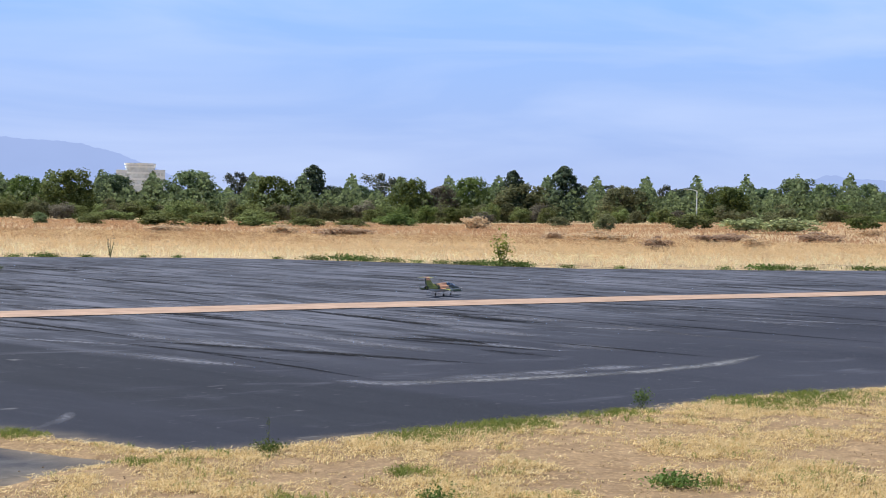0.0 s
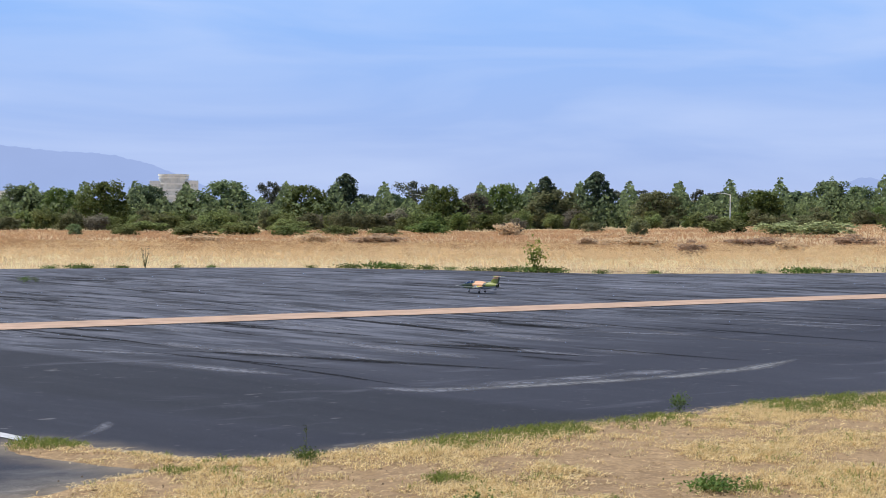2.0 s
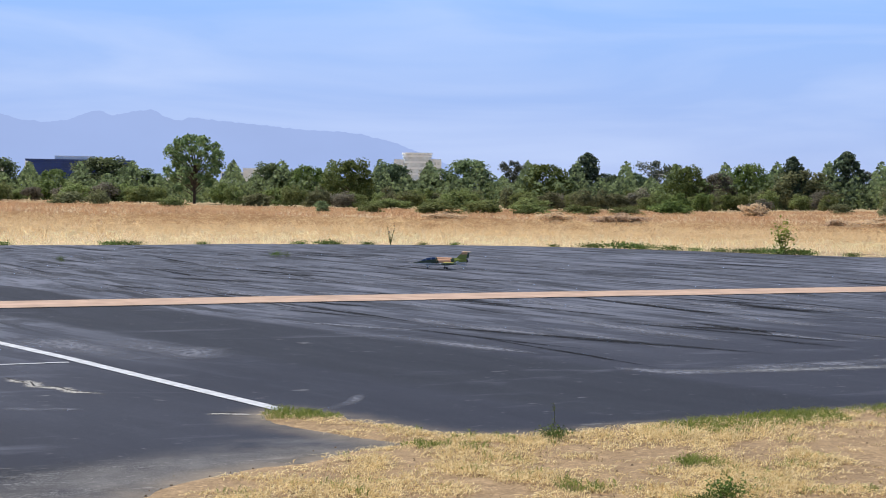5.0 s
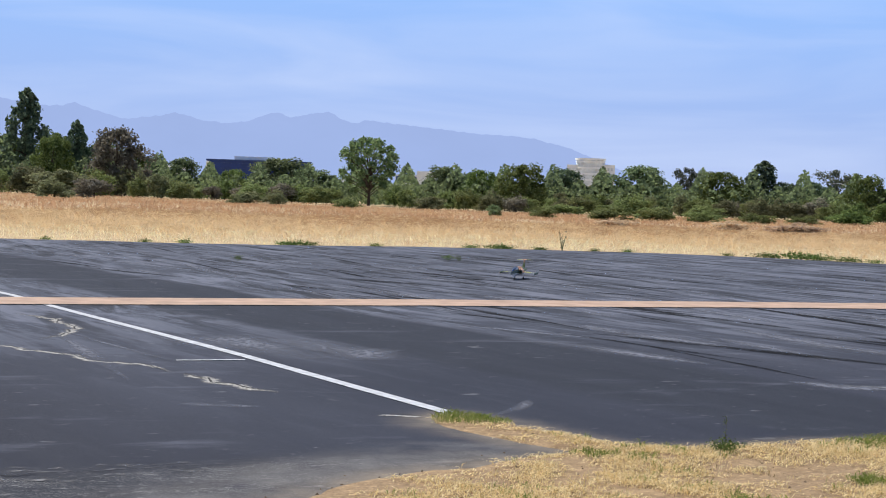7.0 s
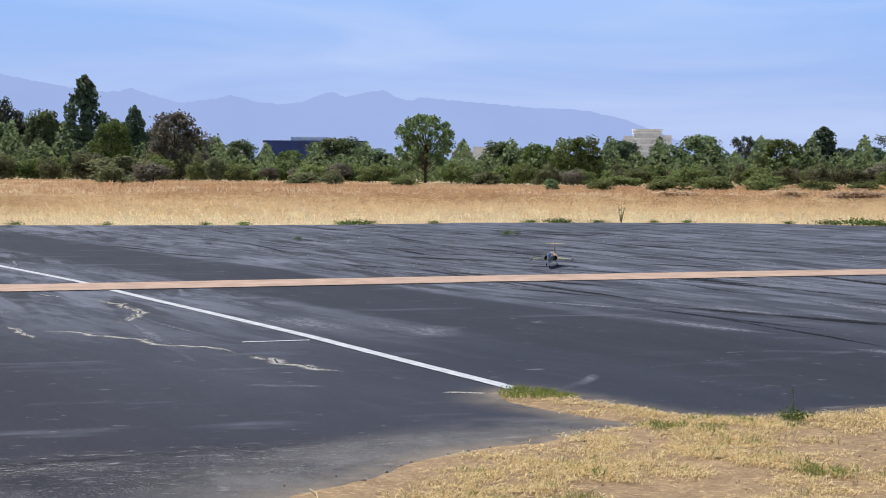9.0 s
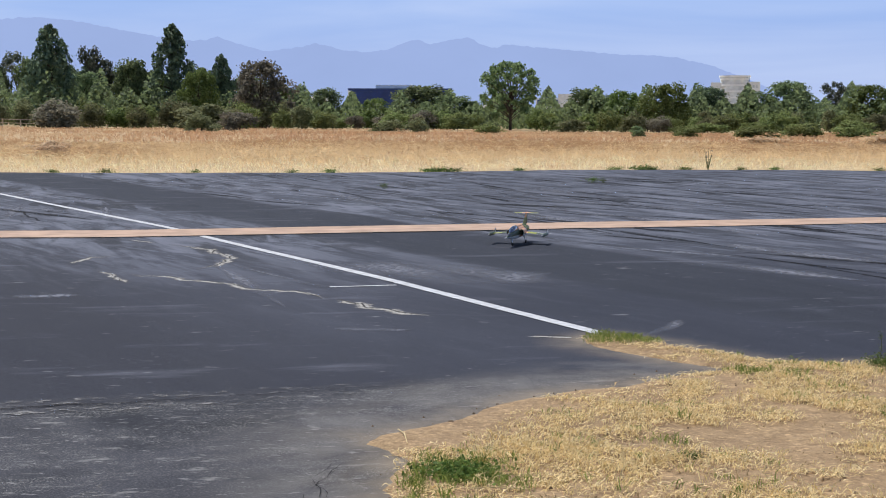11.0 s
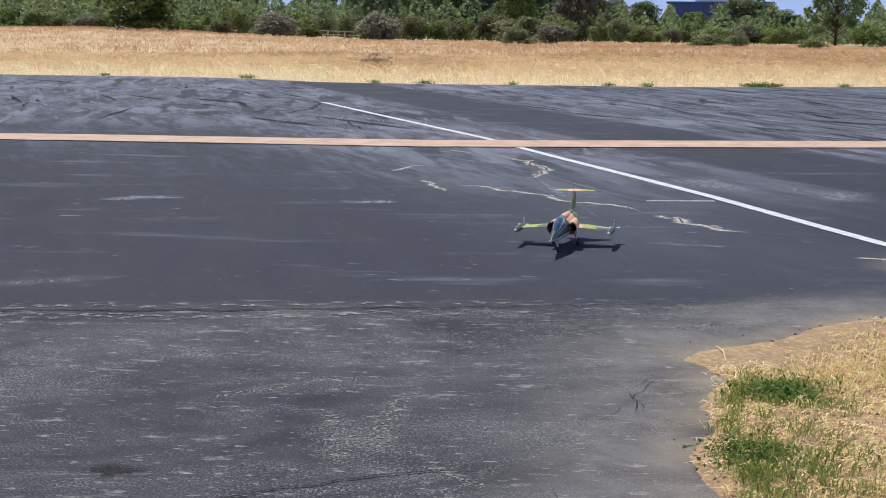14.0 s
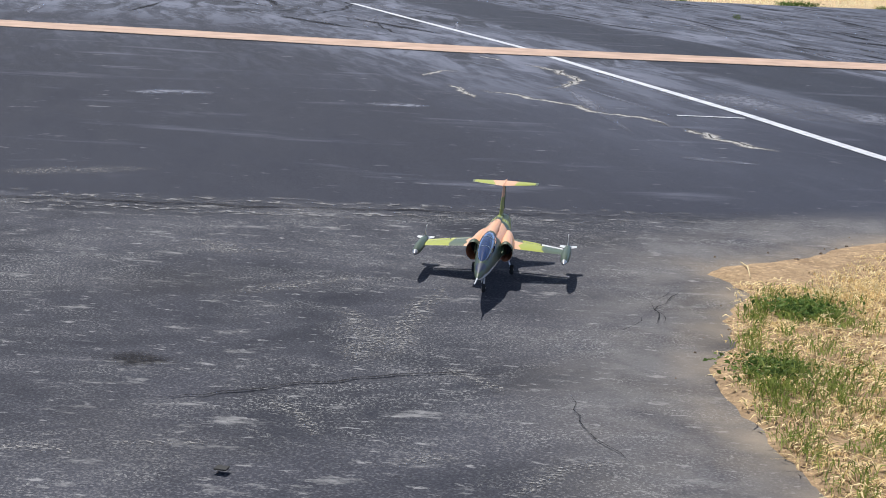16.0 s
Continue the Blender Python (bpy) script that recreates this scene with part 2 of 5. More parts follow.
def make_camo():
    """Olive, dark green and tan in soft-edged patches, pale grey underneath."""
    m, nt, b = nodes_of("camouflage_paint")
    tc = nt.nodes.new("ShaderNodeTexCoord").outputs["Object"]
    wob = node(nt, "ShaderNodeTexNoise", [("Vector", tc)], Scale=7.0, Detail=2.0)
    sep = node(nt, "ShaderNodeSeparateXYZ", [(0, tc)])
    olive, dark, tan, pale = (0.27, 0.31, 0.06), (0.035, 0.060, 0.030), (0.78, 0.43, 0.26), (0.70, 0.72, 0.74)
    def wav(axis, amount):
        n = node(nt, "ShaderNodeMath")
        n.operation = "MULTIPLY_ADD"
        nt.links.new(wob.outputs[0], n.inputs[0])
        n.inputs[1].default_value = amount
        nt.links.new(sep.outputs[axis], n.inputs[2])
        return n.outputs[0]
    y = wav("Y", 0.30)      # the noise averages 0.5: shifts y by 0.15
    c = blend(nt, span(nt, y, -0.09, -0.07), olive, dark)
    c = blend(nt, span(nt, y, -0.02, 0.0), c, tan)
    c = blend(nt, span(nt, y, 0.29, 0.31), c, dark)
    c = blend(nt, span(nt, y, 1.2, 1.3), c, olive)
    ax = node(nt, "ShaderNodeMath")
    ax.operation = "ABSOLUTE"
    nt.links.new(sep.outputs["X"], ax.inputs[0])
    span_x = node(nt, "ShaderNodeMath")
    span_x.operation = "MULTIPLY_ADD"
    nt.links.new(wob.outputs[0], span_x.inputs[0])
    span_x.inputs[1].default_value = 0.08
    nt.links.new(ax.outputs[0], span_x.inputs[2])
    yellow = (0.36, 0.40, 0.055)
    shade = (0.075, 0.11, 0.065)
    left = blend(nt, span(nt, span_x.outputs[0], 0.29, 0.30), yellow, shade)
    right = blend(nt, span(nt, span_x.outputs[0], 0.255, 0.265), shade, yellow)
    wing = blend(nt, span(nt, sep.outputs["X"], -0.001, 0.001), left, right)
    c = blend(nt, span(nt, span_x.outputs[0], 0.178, 0.182), c, wing)
    high = blend(nt, span(nt, span_x.outputs[0], 0.092, 0.10), tan, blend(nt, span(nt, span_x.outputs[0], 0.20, 0.205), yellow, (0.075, 0.11, 0.06)))
    c = blend(nt, span(nt, wav("Z", 0.04), 0.354, 0.358), c, high)
    low = mul(nt, span(nt, wav("Z", 0.02), 0.152, 0.146), span(nt, ax.outputs[0], 0.118, 0.105))
    c = blend(nt, low, c, pale)
    facing = node(nt, "ShaderNodeSeparateXYZ", [(0, nt.nodes.new("ShaderNodeTexCoord").outputs["Normal"])])
    c = blend(nt, span(nt, facing.outputs["Z"], -0.25, -0.4), c, pale)
    nt.links.new(c, b.inputs["Base Color"])
    b.inputs["Roughness"].default_value = 0.42
    return m


ASPHALT = make_asphalt()
FIELD = make_ground("dry_field", (0.47, 0.345, 0.195), (0.62, 0.465, 0.275), (0.43, 0.285, 0.16), 0.15)
VERGE = make_ground("dry_verge", (0.26, 0.172, 0.095), (0.42, 0.292, 0.165), (0.20, 0.132, 0.075), 1.0)
WHITE_LINE = simple("worn_white_paint", (0.52, 0.54, 0.59), 0.7, vary=0.25, scale=9)
STRIPE = simple("salmon_strip", (0.46, 0.32, 0.245), 0.85, vary=0.22, scale=2.2, bump=0.3)
DARK_CRACK = simple("dark_crack", (0.02, 0.02, 0.022), 0.9, vary=0.3, scale=20)
BARK = simple("bark", (0.10, 0.075, 0.055), 0.9, vary=0.35, scale=3, bump=0.6)
CAMO = make_camo()
DARK_METAL = simple("dark_metal", (0.03, 0.03, 0.032), 0.4, metal=0.8)
STEEL = simple("bare_steel", (0.55, 0.56, 0.58), 0.3, metal=0.9)
RUBBER = simple("rubber", (0.02, 0.02, 0.02), 0.8)
BLACK = simple("inlet_black", (0.012, 0.012, 0.012), 0.6)
PALE = simple("pale_grey_paint", (0.62, 0.64, 0.66), 0.4)
DRAB = simple("dark_green_paint", (0.055, 0.085, 0.05), 0.42, scale=12)
FRAME_PAINT = simple("canopy_frame_paint", (0.30, 0.36, 0.42), 0.4)
GLARE = simple("anti_glare_paint", (0.012, 0.022, 0.06), 0.5)
LEAF_OAK = leafy("oak_leaves", (0.106, 0.142, 0.081), (0.273, 0.349, 0.162), 0.42)
LEAF_LIGHT = leafy("light_green_leaves", (0.094, 0.135, 0.046), (0.216, 0.272, 0.086), 0.42)
LEAF_PINE = leafy("pine_needles", (0.087, 0.129, 0.091), (0.217, 0.296, 0.172), 0.1)
LEAF_GREY = leafy("grey_green_leaves", (0.139, 0.152, 0.080), (0.288, 0.298, 0.158), 0.42)
LEAF_RUST = leafy("rusty_leaves", (0.17, 0.158, 0.122), (0.30, 0.278, 0.218), 0.42)
LEAF_WEED = leafy("weed_leaves", (0.065, 0.115, 0.03), (0.19, 0.265, 0.07), 0.3)
BLADE_DRY = leafy("dry_grass_blades", (0.64, 0.49, 0.22), (1.0, 0.88, 0.54), 0.4, 0.7, vary=0.0)
LEAF_DARK = leafy("dark_leaves", (0.082, 0.124, 0.081), (0.205, 0.275, 0.153), 0.42)
LEAF_GUM = leafy("eucalyptus_leaves", (0.091, 0.112, 0.085), (0.220, 0.233, 0.175))
LEAF_LONE = leafy("lone_tree_leaves", (0.115, 0.165, 0.078), (0.265, 0.335, 0.150), 0.45)
LEAF_OLIVE = leafy("olive_leaves", (0.139, 0.175, 0.063), (0.292, 0.343, 0.135), 0.42)
LEAF_WILLOW = leafy("willow_leaves", (0.237, 0.269, 0.134), (0.441, 0.478, 0.250))
LEAF_BRUSH = leafy("dry_brush_twigs", (0.54, 0.395, 0.28), (0.66, 0.50, 0.365), 0.6)
BLADE_GOLD = leafy("golden_grass_blades", (0.70, 0.55, 0.31), (0.86, 0.71, 0.43), 0.5, 0.8, vary=0.0)
BLADE_DEAD = leafy("dead_grass_blades", (0.17, 0.12, 0.06), (0.36, 0.27, 0.13), 0.2, 0.8, vary=0.0)
BLADE_GREEN = leafy("green_grass_blades", (0.13, 0.20, 0.04), (0.38, 0.44, 0.13), 0.4, 0.6, vary=0.0)
BLADE_PALE = leafy("pale_straw_blades", (0.80, 0.69, 0.46), (0.95, 0.86, 0.62), 0.5, 0.8, vary=0.0)
BLADE_FAR = leafy("tawny_grass_blades", (0.52, 0.355, 0.20), (0.62, 0.435, 0.25), 0.5, 0.8, vary=0.0)
BLADE_RUST = leafy("rust_grass_blades", (0.46, 0.30, 0.165), (0.55, 0.365, 0.21), 0.5, 0.8, vary=0.0)


def make_canopy_glass():
    m, nt, b = nodes_of("tinted_canopy")
    b.inputs["Base Color"].default_value = (0.012, 0.035, 0.115, 1)
    b.inputs["Roughness"].default_value = 0.06
    b.inputs["Coat Weight"].default_value = 1.0
    return m


CANOPY = make_canopy_glass()


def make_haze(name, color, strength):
    """Far hills lost in the haze: the air's pale blue light is painted on as emission."""
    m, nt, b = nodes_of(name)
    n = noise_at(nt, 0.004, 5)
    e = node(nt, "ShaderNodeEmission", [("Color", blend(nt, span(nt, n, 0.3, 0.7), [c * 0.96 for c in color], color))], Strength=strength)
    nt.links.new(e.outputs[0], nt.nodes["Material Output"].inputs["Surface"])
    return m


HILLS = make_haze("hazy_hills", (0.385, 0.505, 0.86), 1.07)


def make_scuff(name, color, lo, hi, scale, grit=0.0):
    """Worn or tarred marks that let the asphalt show through in places."""
    m, nt, b = nodes_of(name)
    b.inputs["Base Color"].default_value, b.inputs["Roughness"].default_value = (*color, 1), 0.85
    b.inputs["Specular IOR Level"].default_value = 0.12
    f = mul(nt, span(nt, noise_at(nt, scale, 6, 4.0, STREAK_TURN), lo, hi), span(nt, noise_at(nt, scale * 9, 3), 0.25, 0.55))
    fade = node(nt, "ShaderNodeAttribute")
    fade.attribute_name = "fade"
    f = mul(nt, f, span(nt, fade.outputs["Fac"], 0.0, 0.75))
    if grit:      # loose chips with bare asphalt between them
        f = mul(nt, f, span(nt, noise_at(nt, grit, 3, 1.5, 0.0, 0.65), 0.53, 0.62))
    tr = nt.nodes.new("ShaderNodeBsdfTransparent")
    mx = node(nt, "ShaderNodeMixShader", [(0, f), (1, tr.outputs[0]), (2, b.outputs[0])])
    nt.links.new(mx.outputs[0], nt.nodes["Material Output"].inputs["Surface"])
    return m


SCUFF = make_scuff("bleached_scuff", (0.17, 0.182, 0.228), 0.33, 0.58, 1.6)
ARC_SCUFF = make_scuff("bleached_arc", (0.20, 0.21, 0.24), 0.25, 0.50, 1.6)
JOINT_WEAR = make_scuff("worn_joint", (0.24, 0.24, 0.25), 0.20, 0.42, 4.0, 11.0)
SPECKLE = make_scuff("loose_pale_grit", (0.33, 0.325, 0.32), 0.20, 0.50, 6.0, 70.0)
OIL = make_scuff("oil_stain", (0.022, 0.022, 0.026), 0.25, 0.60, 5.0)
HAIRLINE = make_scuff("hairline_crack", (0.014, 0.014, 0.017), 0.28, 0.40, 7.0)
TAR = make_scuff("tar_smear", (0.013, 0.014, 0.018), 0.30, 0.48, 1.0)
CRACK_FILL = make_scuff("crumbled_crack_filler", (0.45, 0.44, 0.43), 0.14, 0.30, 4.0)
PALE_SCUFF = make_scuff("pale_joint_wear", (0.26, 0.25, 0.245), 0.42, 0.62, 3.0)


# ---- mesh helpers ----
def part(name, bm, material, parent=None, label=""):
    me = bpy.data.meshes.new(name)
    bm.to_mesh(me)
    bm.free()
    me.materials.append(material)
    ob = new(name, me)
    if parent:
        ob.parent = parent
    if label:
        ob["label"] = label
    return ob


def raw(name, verts, faces, material, parent=None, smooth=False):
    me = bpy.data.meshes.new(name)
    me.from_pydata(verts, [], faces)
    me.update()
    me.materials.append(material)
    if smooth:
        me.shade_smooth()
    ob = new(name, me)
    if parent:
        ob.parent = parent
    return ob


def thing(name, label, category, m=None, group=""):
    e = tagged(new(name), label, category, group)
    e.empty_display_size = 0.1
    if m:
        e.matrix_basis = m
    return e


def box(bm, x0, x1, y0, y1, z0, z1, bevel=0.0):
    r = bmesh.ops.create_cube(bm, size=1.0)
    bmesh.ops.scale(bm, vec=(x1 - x0, y1 - y0, z1 - z0), verts=r["verts"])
    bmesh.ops.translate(bm, vec=((x0 + x1) / 2, (y0 + y1) / 2, (z0 + z1) / 2), verts=r["verts"])
    if bevel:
        es = list({e for v in r["verts"] for e in v.link_edges})
        bmesh.ops.bevel(bm, geom=es, offset=bevel, segments=2, affect="EDGES")


def tube(bm, points, radii, sides=8, caps=True):
    """A round tapered tube along points."""
    rings = []
    pts = [Vector(p) for p in points]
    for i, (p, r) in enumerate(zip(pts, radii)):
        d = (pts[min(i + 1, len(pts) - 1)] - pts[max(i - 1, 0)]).normalized()
        a = d.orthogonal().normalized()
        b2 = d.cross(a)
        rings.append([bm.verts.new(p + r * (math.cos(2 * math.pi * k / sides) * a + math.sin(2 * math.pi * k / sides) * b2)) for k in range(sides)])
    for i in range(len(rings) - 1):
        q, w = rings[i], rings[i + 1]
        da = [sum((q[k].co - w[(k + s) % sides].co).length for k in range(sides)) for s in range(sides)]
        s = da.index(min(da))
        for k in range(sides):
            bm.faces.new((q[k], q[(k + 1) % sides], w[(k + 1 + s) % sides], w[(k + s) % sides]))
    if caps:
        bm.faces.new(rings[0][::-1])
        bm.faces.new(rings[-1])


def smoothstep(x, a, b):
    t = min(1.0, max(0.0, (x - a) / (b - a)))
    return t * t * (3 - 2 * t)


def along(x, table):
    """Straight-line reading of a table of (x, y)."""
    return float(np.interp(x, [p[0] for p in table], [p[1] for p in table]))


# ---- the plan ----
FAR_EDGE = [(-130, 70), (-60, 57), (-27, 50.6), (-18.4, 50.4), (-14, 47.2), (-10, 46.9), (-3.6, 47.1), (0, 47.8), (3.8, 49.5), (10.5, 49.8), (12.6, 49.6),
            (14.6, 48.7), (17.2, 46.9), (18.9, 45.1), (21.8, 42.1), (27, 41.3), (33, 41.1), (60, 40.0), (130, 37)]
STRIPE_MID = [(-110, 26.0), (-40, 22.6), (-20, 21.95), (-12, 21.95), (-8.2, 22.2), (-5, 22.42), (0, 23.72), (1.85, 24.2), (5.3, 24.92), (7.5, 25.55), (10.5, 26.22), (14.5, 27.02),
              (16.8, 27.58), (23.1, 28.82), (60, 36.4)]
VERGE_EDGE = [(60, 27.5), (20, 15.4), (10.1, 12.6), (8.4, 12.3), (7.3, 11.92), (6.5, 11.67), (5.54, 11.40), (4.57, 11.11), (3.73, 10.86), (3.2, 10.62), (2.66, 10.53),
              (2.27, 10.70), (1.98, 11.10), (1.66, 11.62), (1.27, 12.07), (1.10, 11.80), (1.06, 11.55), (1.36, 11.05), (1.62, 10.62), (1.95, 10.30), (1.50, 10.0),
              (0.95, 9.60), (0.57, 9.33), (0.28, 9.03), (0.10, 8.60), (-0.18, 8.38), (-0.38, 8.20), (-0.38, 7.95), (-0.25, 7.60), (-0.25, 6.6), (-0.24, 5.9),
              (-0.17, 5.6), (-0.08, 5.24), (0.13, 4.73), (0.6, 4.0), (1.3, 2.8), (1.8, 1.0), (2.0, -12), (60, -12)]
FAR_RISE = [(-60, 2.4), (-25, 1.5), (-21, 0.9), (-15, -0.1), (-10, -0.3), (0, -0.55), (8, -0.95), (22, -0.7), (29, -0.1), (37, 0.75), (60, 1.4)]


def ground_z(x, y):
    """The height of the open ground: flat under the runway, gently rolling far out."""
    d = math.hypot(x, y)
    if y <= 0 and d > 30:
        return -0.05
    return -0.05 + along(math.degrees(math.atan2(x, max(y, 1e-3))), FAR_RISE) * smoothstep(d, 80, 240)


VX, VY = np.array([p[0] for p in VERGE_EDGE]), np.array([p[1] for p in VERGE_EDGE])


def verge_depth(xs, ys):
    """Metres inside (+) or outside (-) the outline of the verge, for arrays of places."""
    xs, ys = np.asarray(xs, float), np.asarray(ys, float)
    best, inside = np.full(xs.shape, 1e9), np.zeros(xs.shape, bool)
    n = len(VX)
    for i in range(n):
        ax, ay, bx, by = VX[i], VY[i], VX[(i + 1) % n], VY[(i + 1) % n]
        t = np.clip(((xs - ax) * (bx - ax) + (ys - ay) * (by - ay)) / ((bx - ax) ** 2 + (by - ay) ** 2), 0, 1)
        best = np.minimum(best, np.hypot(xs - ax - t * (bx - ax), ys - ay - t * (by - ay)))
        cross = (ay > ys) != (by > ys)
        inside ^= cross & (xs < (bx - ax) * (ys - ay) / (by - ay + 1e-12) + ax)
    return np.where(inside, best, -best)


def steps(*runs):
    out = []
    for a, b2, n in runs:
        out += list(np.linspace(a, b2, n, endpoint=False))
    return out + [runs[-1][1]]


def grid(name, xs, ys, height, material, keep=None):
    nx, ny = len(xs), len(ys)
    verts = [(x, y, height(x, y)) for y in ys for x in xs]
    faces = [(j * nx + i, j * nx + i + 1, (j + 1) * nx + i + 1, (j + 1) * nx + i) for j in range(ny - 1) for i in range(nx - 1)
             if keep is None or keep(xs[i], ys[j])]
    return raw(name, verts, faces, material, smooth=True)


def build_ground():
    far = [-4500, -3000, -1500, -800, -500]
    xs = far + steps((-350, 350, 70)) + [-v for v in far[::-1]]
    ys = [-4500, -1500, -500, -120] + steps((-40, 60, 25), (60, 380, 48)) + [450, 600, 900, 1500, 3000, 4700]
    tagged(grid("ground", xs, ys, ground_z, FIELD), "wide flat field of dry golden grass and bare soil", "ground", kind="structure")


def build_runway():
    """The asphalt: columns from behind the camera to the wavy far edge."""
    xs = steps((-130, -14, 40), (-14, -4, 34), (-4, 14, 120), (14, 40, 52), (40, 130, 30))
    us = steps((-20, 2, 6), (2, 15, 88), (15, 40, 42))
    verts = []
    for x in xs:
        top = along(x, FAR_EDGE) + 0.12 * noise.noise((x * 0.6, 3.1, 0)) + 0.05 * noise.noise((x * 2.7, 8.0, 0))
        col = us + [40 + (top - 40) * k / 6 for k in (1, 2, 3, 4, 5, 6)]
        verts += [(x, y, 0.012 * noise.noise((x * 0.15, y * 0.15, 0))) for y in col]
        verts.append((x, top + 0.03, -0.12))
    n = len(us) + 7
    faces = [(i * n + j, (i + 1) * n + j, (i + 1) * n + j + 1, i * n + j + 1) for i in range(len(xs) - 1) for j in range(n - 1)]
    ob = raw("runway", verts, faces, ASPHALT, smooth=True)
    co = np.array(verts)
    d = verge_depth(co[:, 0], co[:, 1])
    dust = np.clip(1.0 + d / np.where(co[:, 0] < 1.0, 0.42, 0.36), 0, 1) ** 1.5 * 0.95
    mouth = np.clip(1.0 + d / 1.1, 0, 1) * (co[:, 0] < 1.6) * (co[:, 1] < 10.4) * 0.2
    at = ob.data.attributes.new("dust", "FLOAT", "POINT")
    at.data.foreach_set("value", np.maximum(dust, mouth).astype(np.float32))
    wear = np.clip((-d - 0.02) / 0.15, 0, 1) * np.clip((0.95 + d) / 0.5, 0, 1) * (co[:, 0] < 1.6) * (co[:, 1] < 10.6) * 0.9
    ob.data.attributes.new("wear", "FLOAT", "POINT").data.foreach_set("value", wear.astype(np.float32))
    tagged(ob, "weathered dark grey asphalt runway with bleached streaks", "runway", kind="structure")


def surface_z(x, y):
    return 0.012 * noise.noise((x * 0.15, y * 0.15, 0))


def build_verge():
    xs = steps((-1.0, 12.0, 170), (12, 40, 50), (40, 62, 6))
    ys = steps((-14, 3, 12), (3, 13.6, 140), (13.6, 32, 30))
    gx, gy = np.meshgrid(xs, ys)
    depth = verge_depth(gx.ravel(), gy.ravel())
    verts = []
    for x, y, d in zip(gx.ravel(), gy.ravel(), depth):
        d += 0.10 * noise.noise((x * 2.2, y * 2.2, 1)) + 0.05 * noise.noise((x * 7, y * 7, 2))
        z = max(-0.08, min(0.03, d * 0.22)) if d < 0.14 else 0.03
        if d > 0:
            z += smoothstep(d, 0, 0.5) * (0.020 * noise.noise((x * 1.3, y * 1.3, 5)) + 0.012 * noise.noise((x * 6, y * 6, 6)))
        verts.append((x, y, z))
    nx = len(xs)
    faces = [(j * nx + i, j * nx + i + 1, (j + 1) * nx + i + 1, (j + 1) * nx + i) for j in range(len(ys) - 1) for i in range(nx - 1)
             if max(depth[j * nx + i], depth[(j + 1) * nx + i + 1], depth[j * nx + i + 1], depth[(j + 1) * nx + i]) > -0.3]
    ob = raw("verge", verts, faces, VERGE, smooth=True)
    tagged(ob, "bare brown soil verge with dry grass beside the runway", "verge", kind="structure")


def ribbon(name, points, width, material, lift, ragged=0.0, step=0.35, taper=False, seed=0.0):
    """A flat strip along points, lying just above the asphalt."""
    pts = []
    for (ax, ay), (bx, by) in zip(points, points[1:]):
        n = max(1, int(math.hypot(bx - ax, by - ay) / step))
        pts += [Vector((ax + (bx - ax) * k / n, ay + (by - ay) * k / n)) for k in range(n)]
    pts.append(Vector(points[-1]))
    verts, faces, fades = [], [], []
    for i, p in enumerate(pts):
        d = (pts[min(i + 1, len(pts) - 1)] - pts[max(i - 1, 0)]).normalized()
        side = Vector((-d.y, d.x))
        end = min(1.0, 6.0 * min(i, len(pts) - 1 - i) / len(pts)) if taper else 1.0
        for s in (1, 0, -1):
            w = width / 2 * (1 + ragged * noise.noise((i * 0.7 + seed, s * 9.0, seed)))
            if taper:
                w *= min(1.0, 0.25 + 4.0 * min(i, len(pts) - 1 - i) / len(pts))
            q = p + side * s * w
            verts.append((q.x, q.y, surface_z(q.x, q.y) + lift))
            fades.append(end if s == 0 else 0.0)
    for i in range(len(pts) - 1):
        faces += [(3 * i, 3 * i + 1, 3 * i + 4, 3 * i + 3), (3 * i + 1, 3 * i + 2, 3 * i + 5, 3 * i + 4)]
    return faded(raw(name, verts, faces, material), fades)


def faded(ob, fades):
    """Marks thin out towards their rims."""
    ob.data.attributes.new("fade", "FLOAT", "POINT").data.foreach_set("value", np.array(fades, np.float32))
    return ob


def wander(points, amount, step, seed):
    """Breaks a line of points into a ragged course."""
    out = []
    for (ax, ay), (bx, by) in zip(points, points[1:]):
        n = max(1, int(math.hypot(bx - ax, by - ay) / step))
        for k in range(n):
            x, y = ax + (bx - ax) * k / n, ay + (by - ay) * k / n
            dx, dy = (noise.noise((x * 2.3, y * 2.3, seed + o)) + 0.7 * noise.noise((x * 9, y * 9, seed + o)) for o in (0, 7))
            out.append((x + amount * dx, y + amount * 2 * dy))
    return out + [points[-1]]


CRACKS = [  # course, width
    ([(-4.10, 18.95), (-4.40, 18.76), (-4.43, 18.0), (-4.42, 17.85)], 0.05), ([(-3.99, 17.06), (-3.86, 16.95), (-3.67, 16.61), (-3.34, 15.75)], 0.05),
    ([(-3.52, 16.66), (-2.71, 16.06), (-2.33, 15.72), (-2.02, 15.45), (-1.64, 15.04), (-1.38, 14.85), (-1.10, 14.45)], 0.06),
    ([(-1.06, 14.42), (-0.79, 14.0), (-0.62, 13.75), (-0.46, 13.50), (-0.35, 13.32), (-0.10, 13.12)], 0.085),
    ([(-3.77, 20.58), (-3.47, 20.28), (-3.16, 20.0), (-2.80, 19.0), (-2.60, 18.5), (-2.66, 17.95), (-2.84, 17.25)], 0.075),
    ([(-4.45, 21.4), (-4.2, 21.1), (-3.95, 20.8)], 0.04), ([(0.62, 11.9), (1.05, 11.82)], 0.045)]
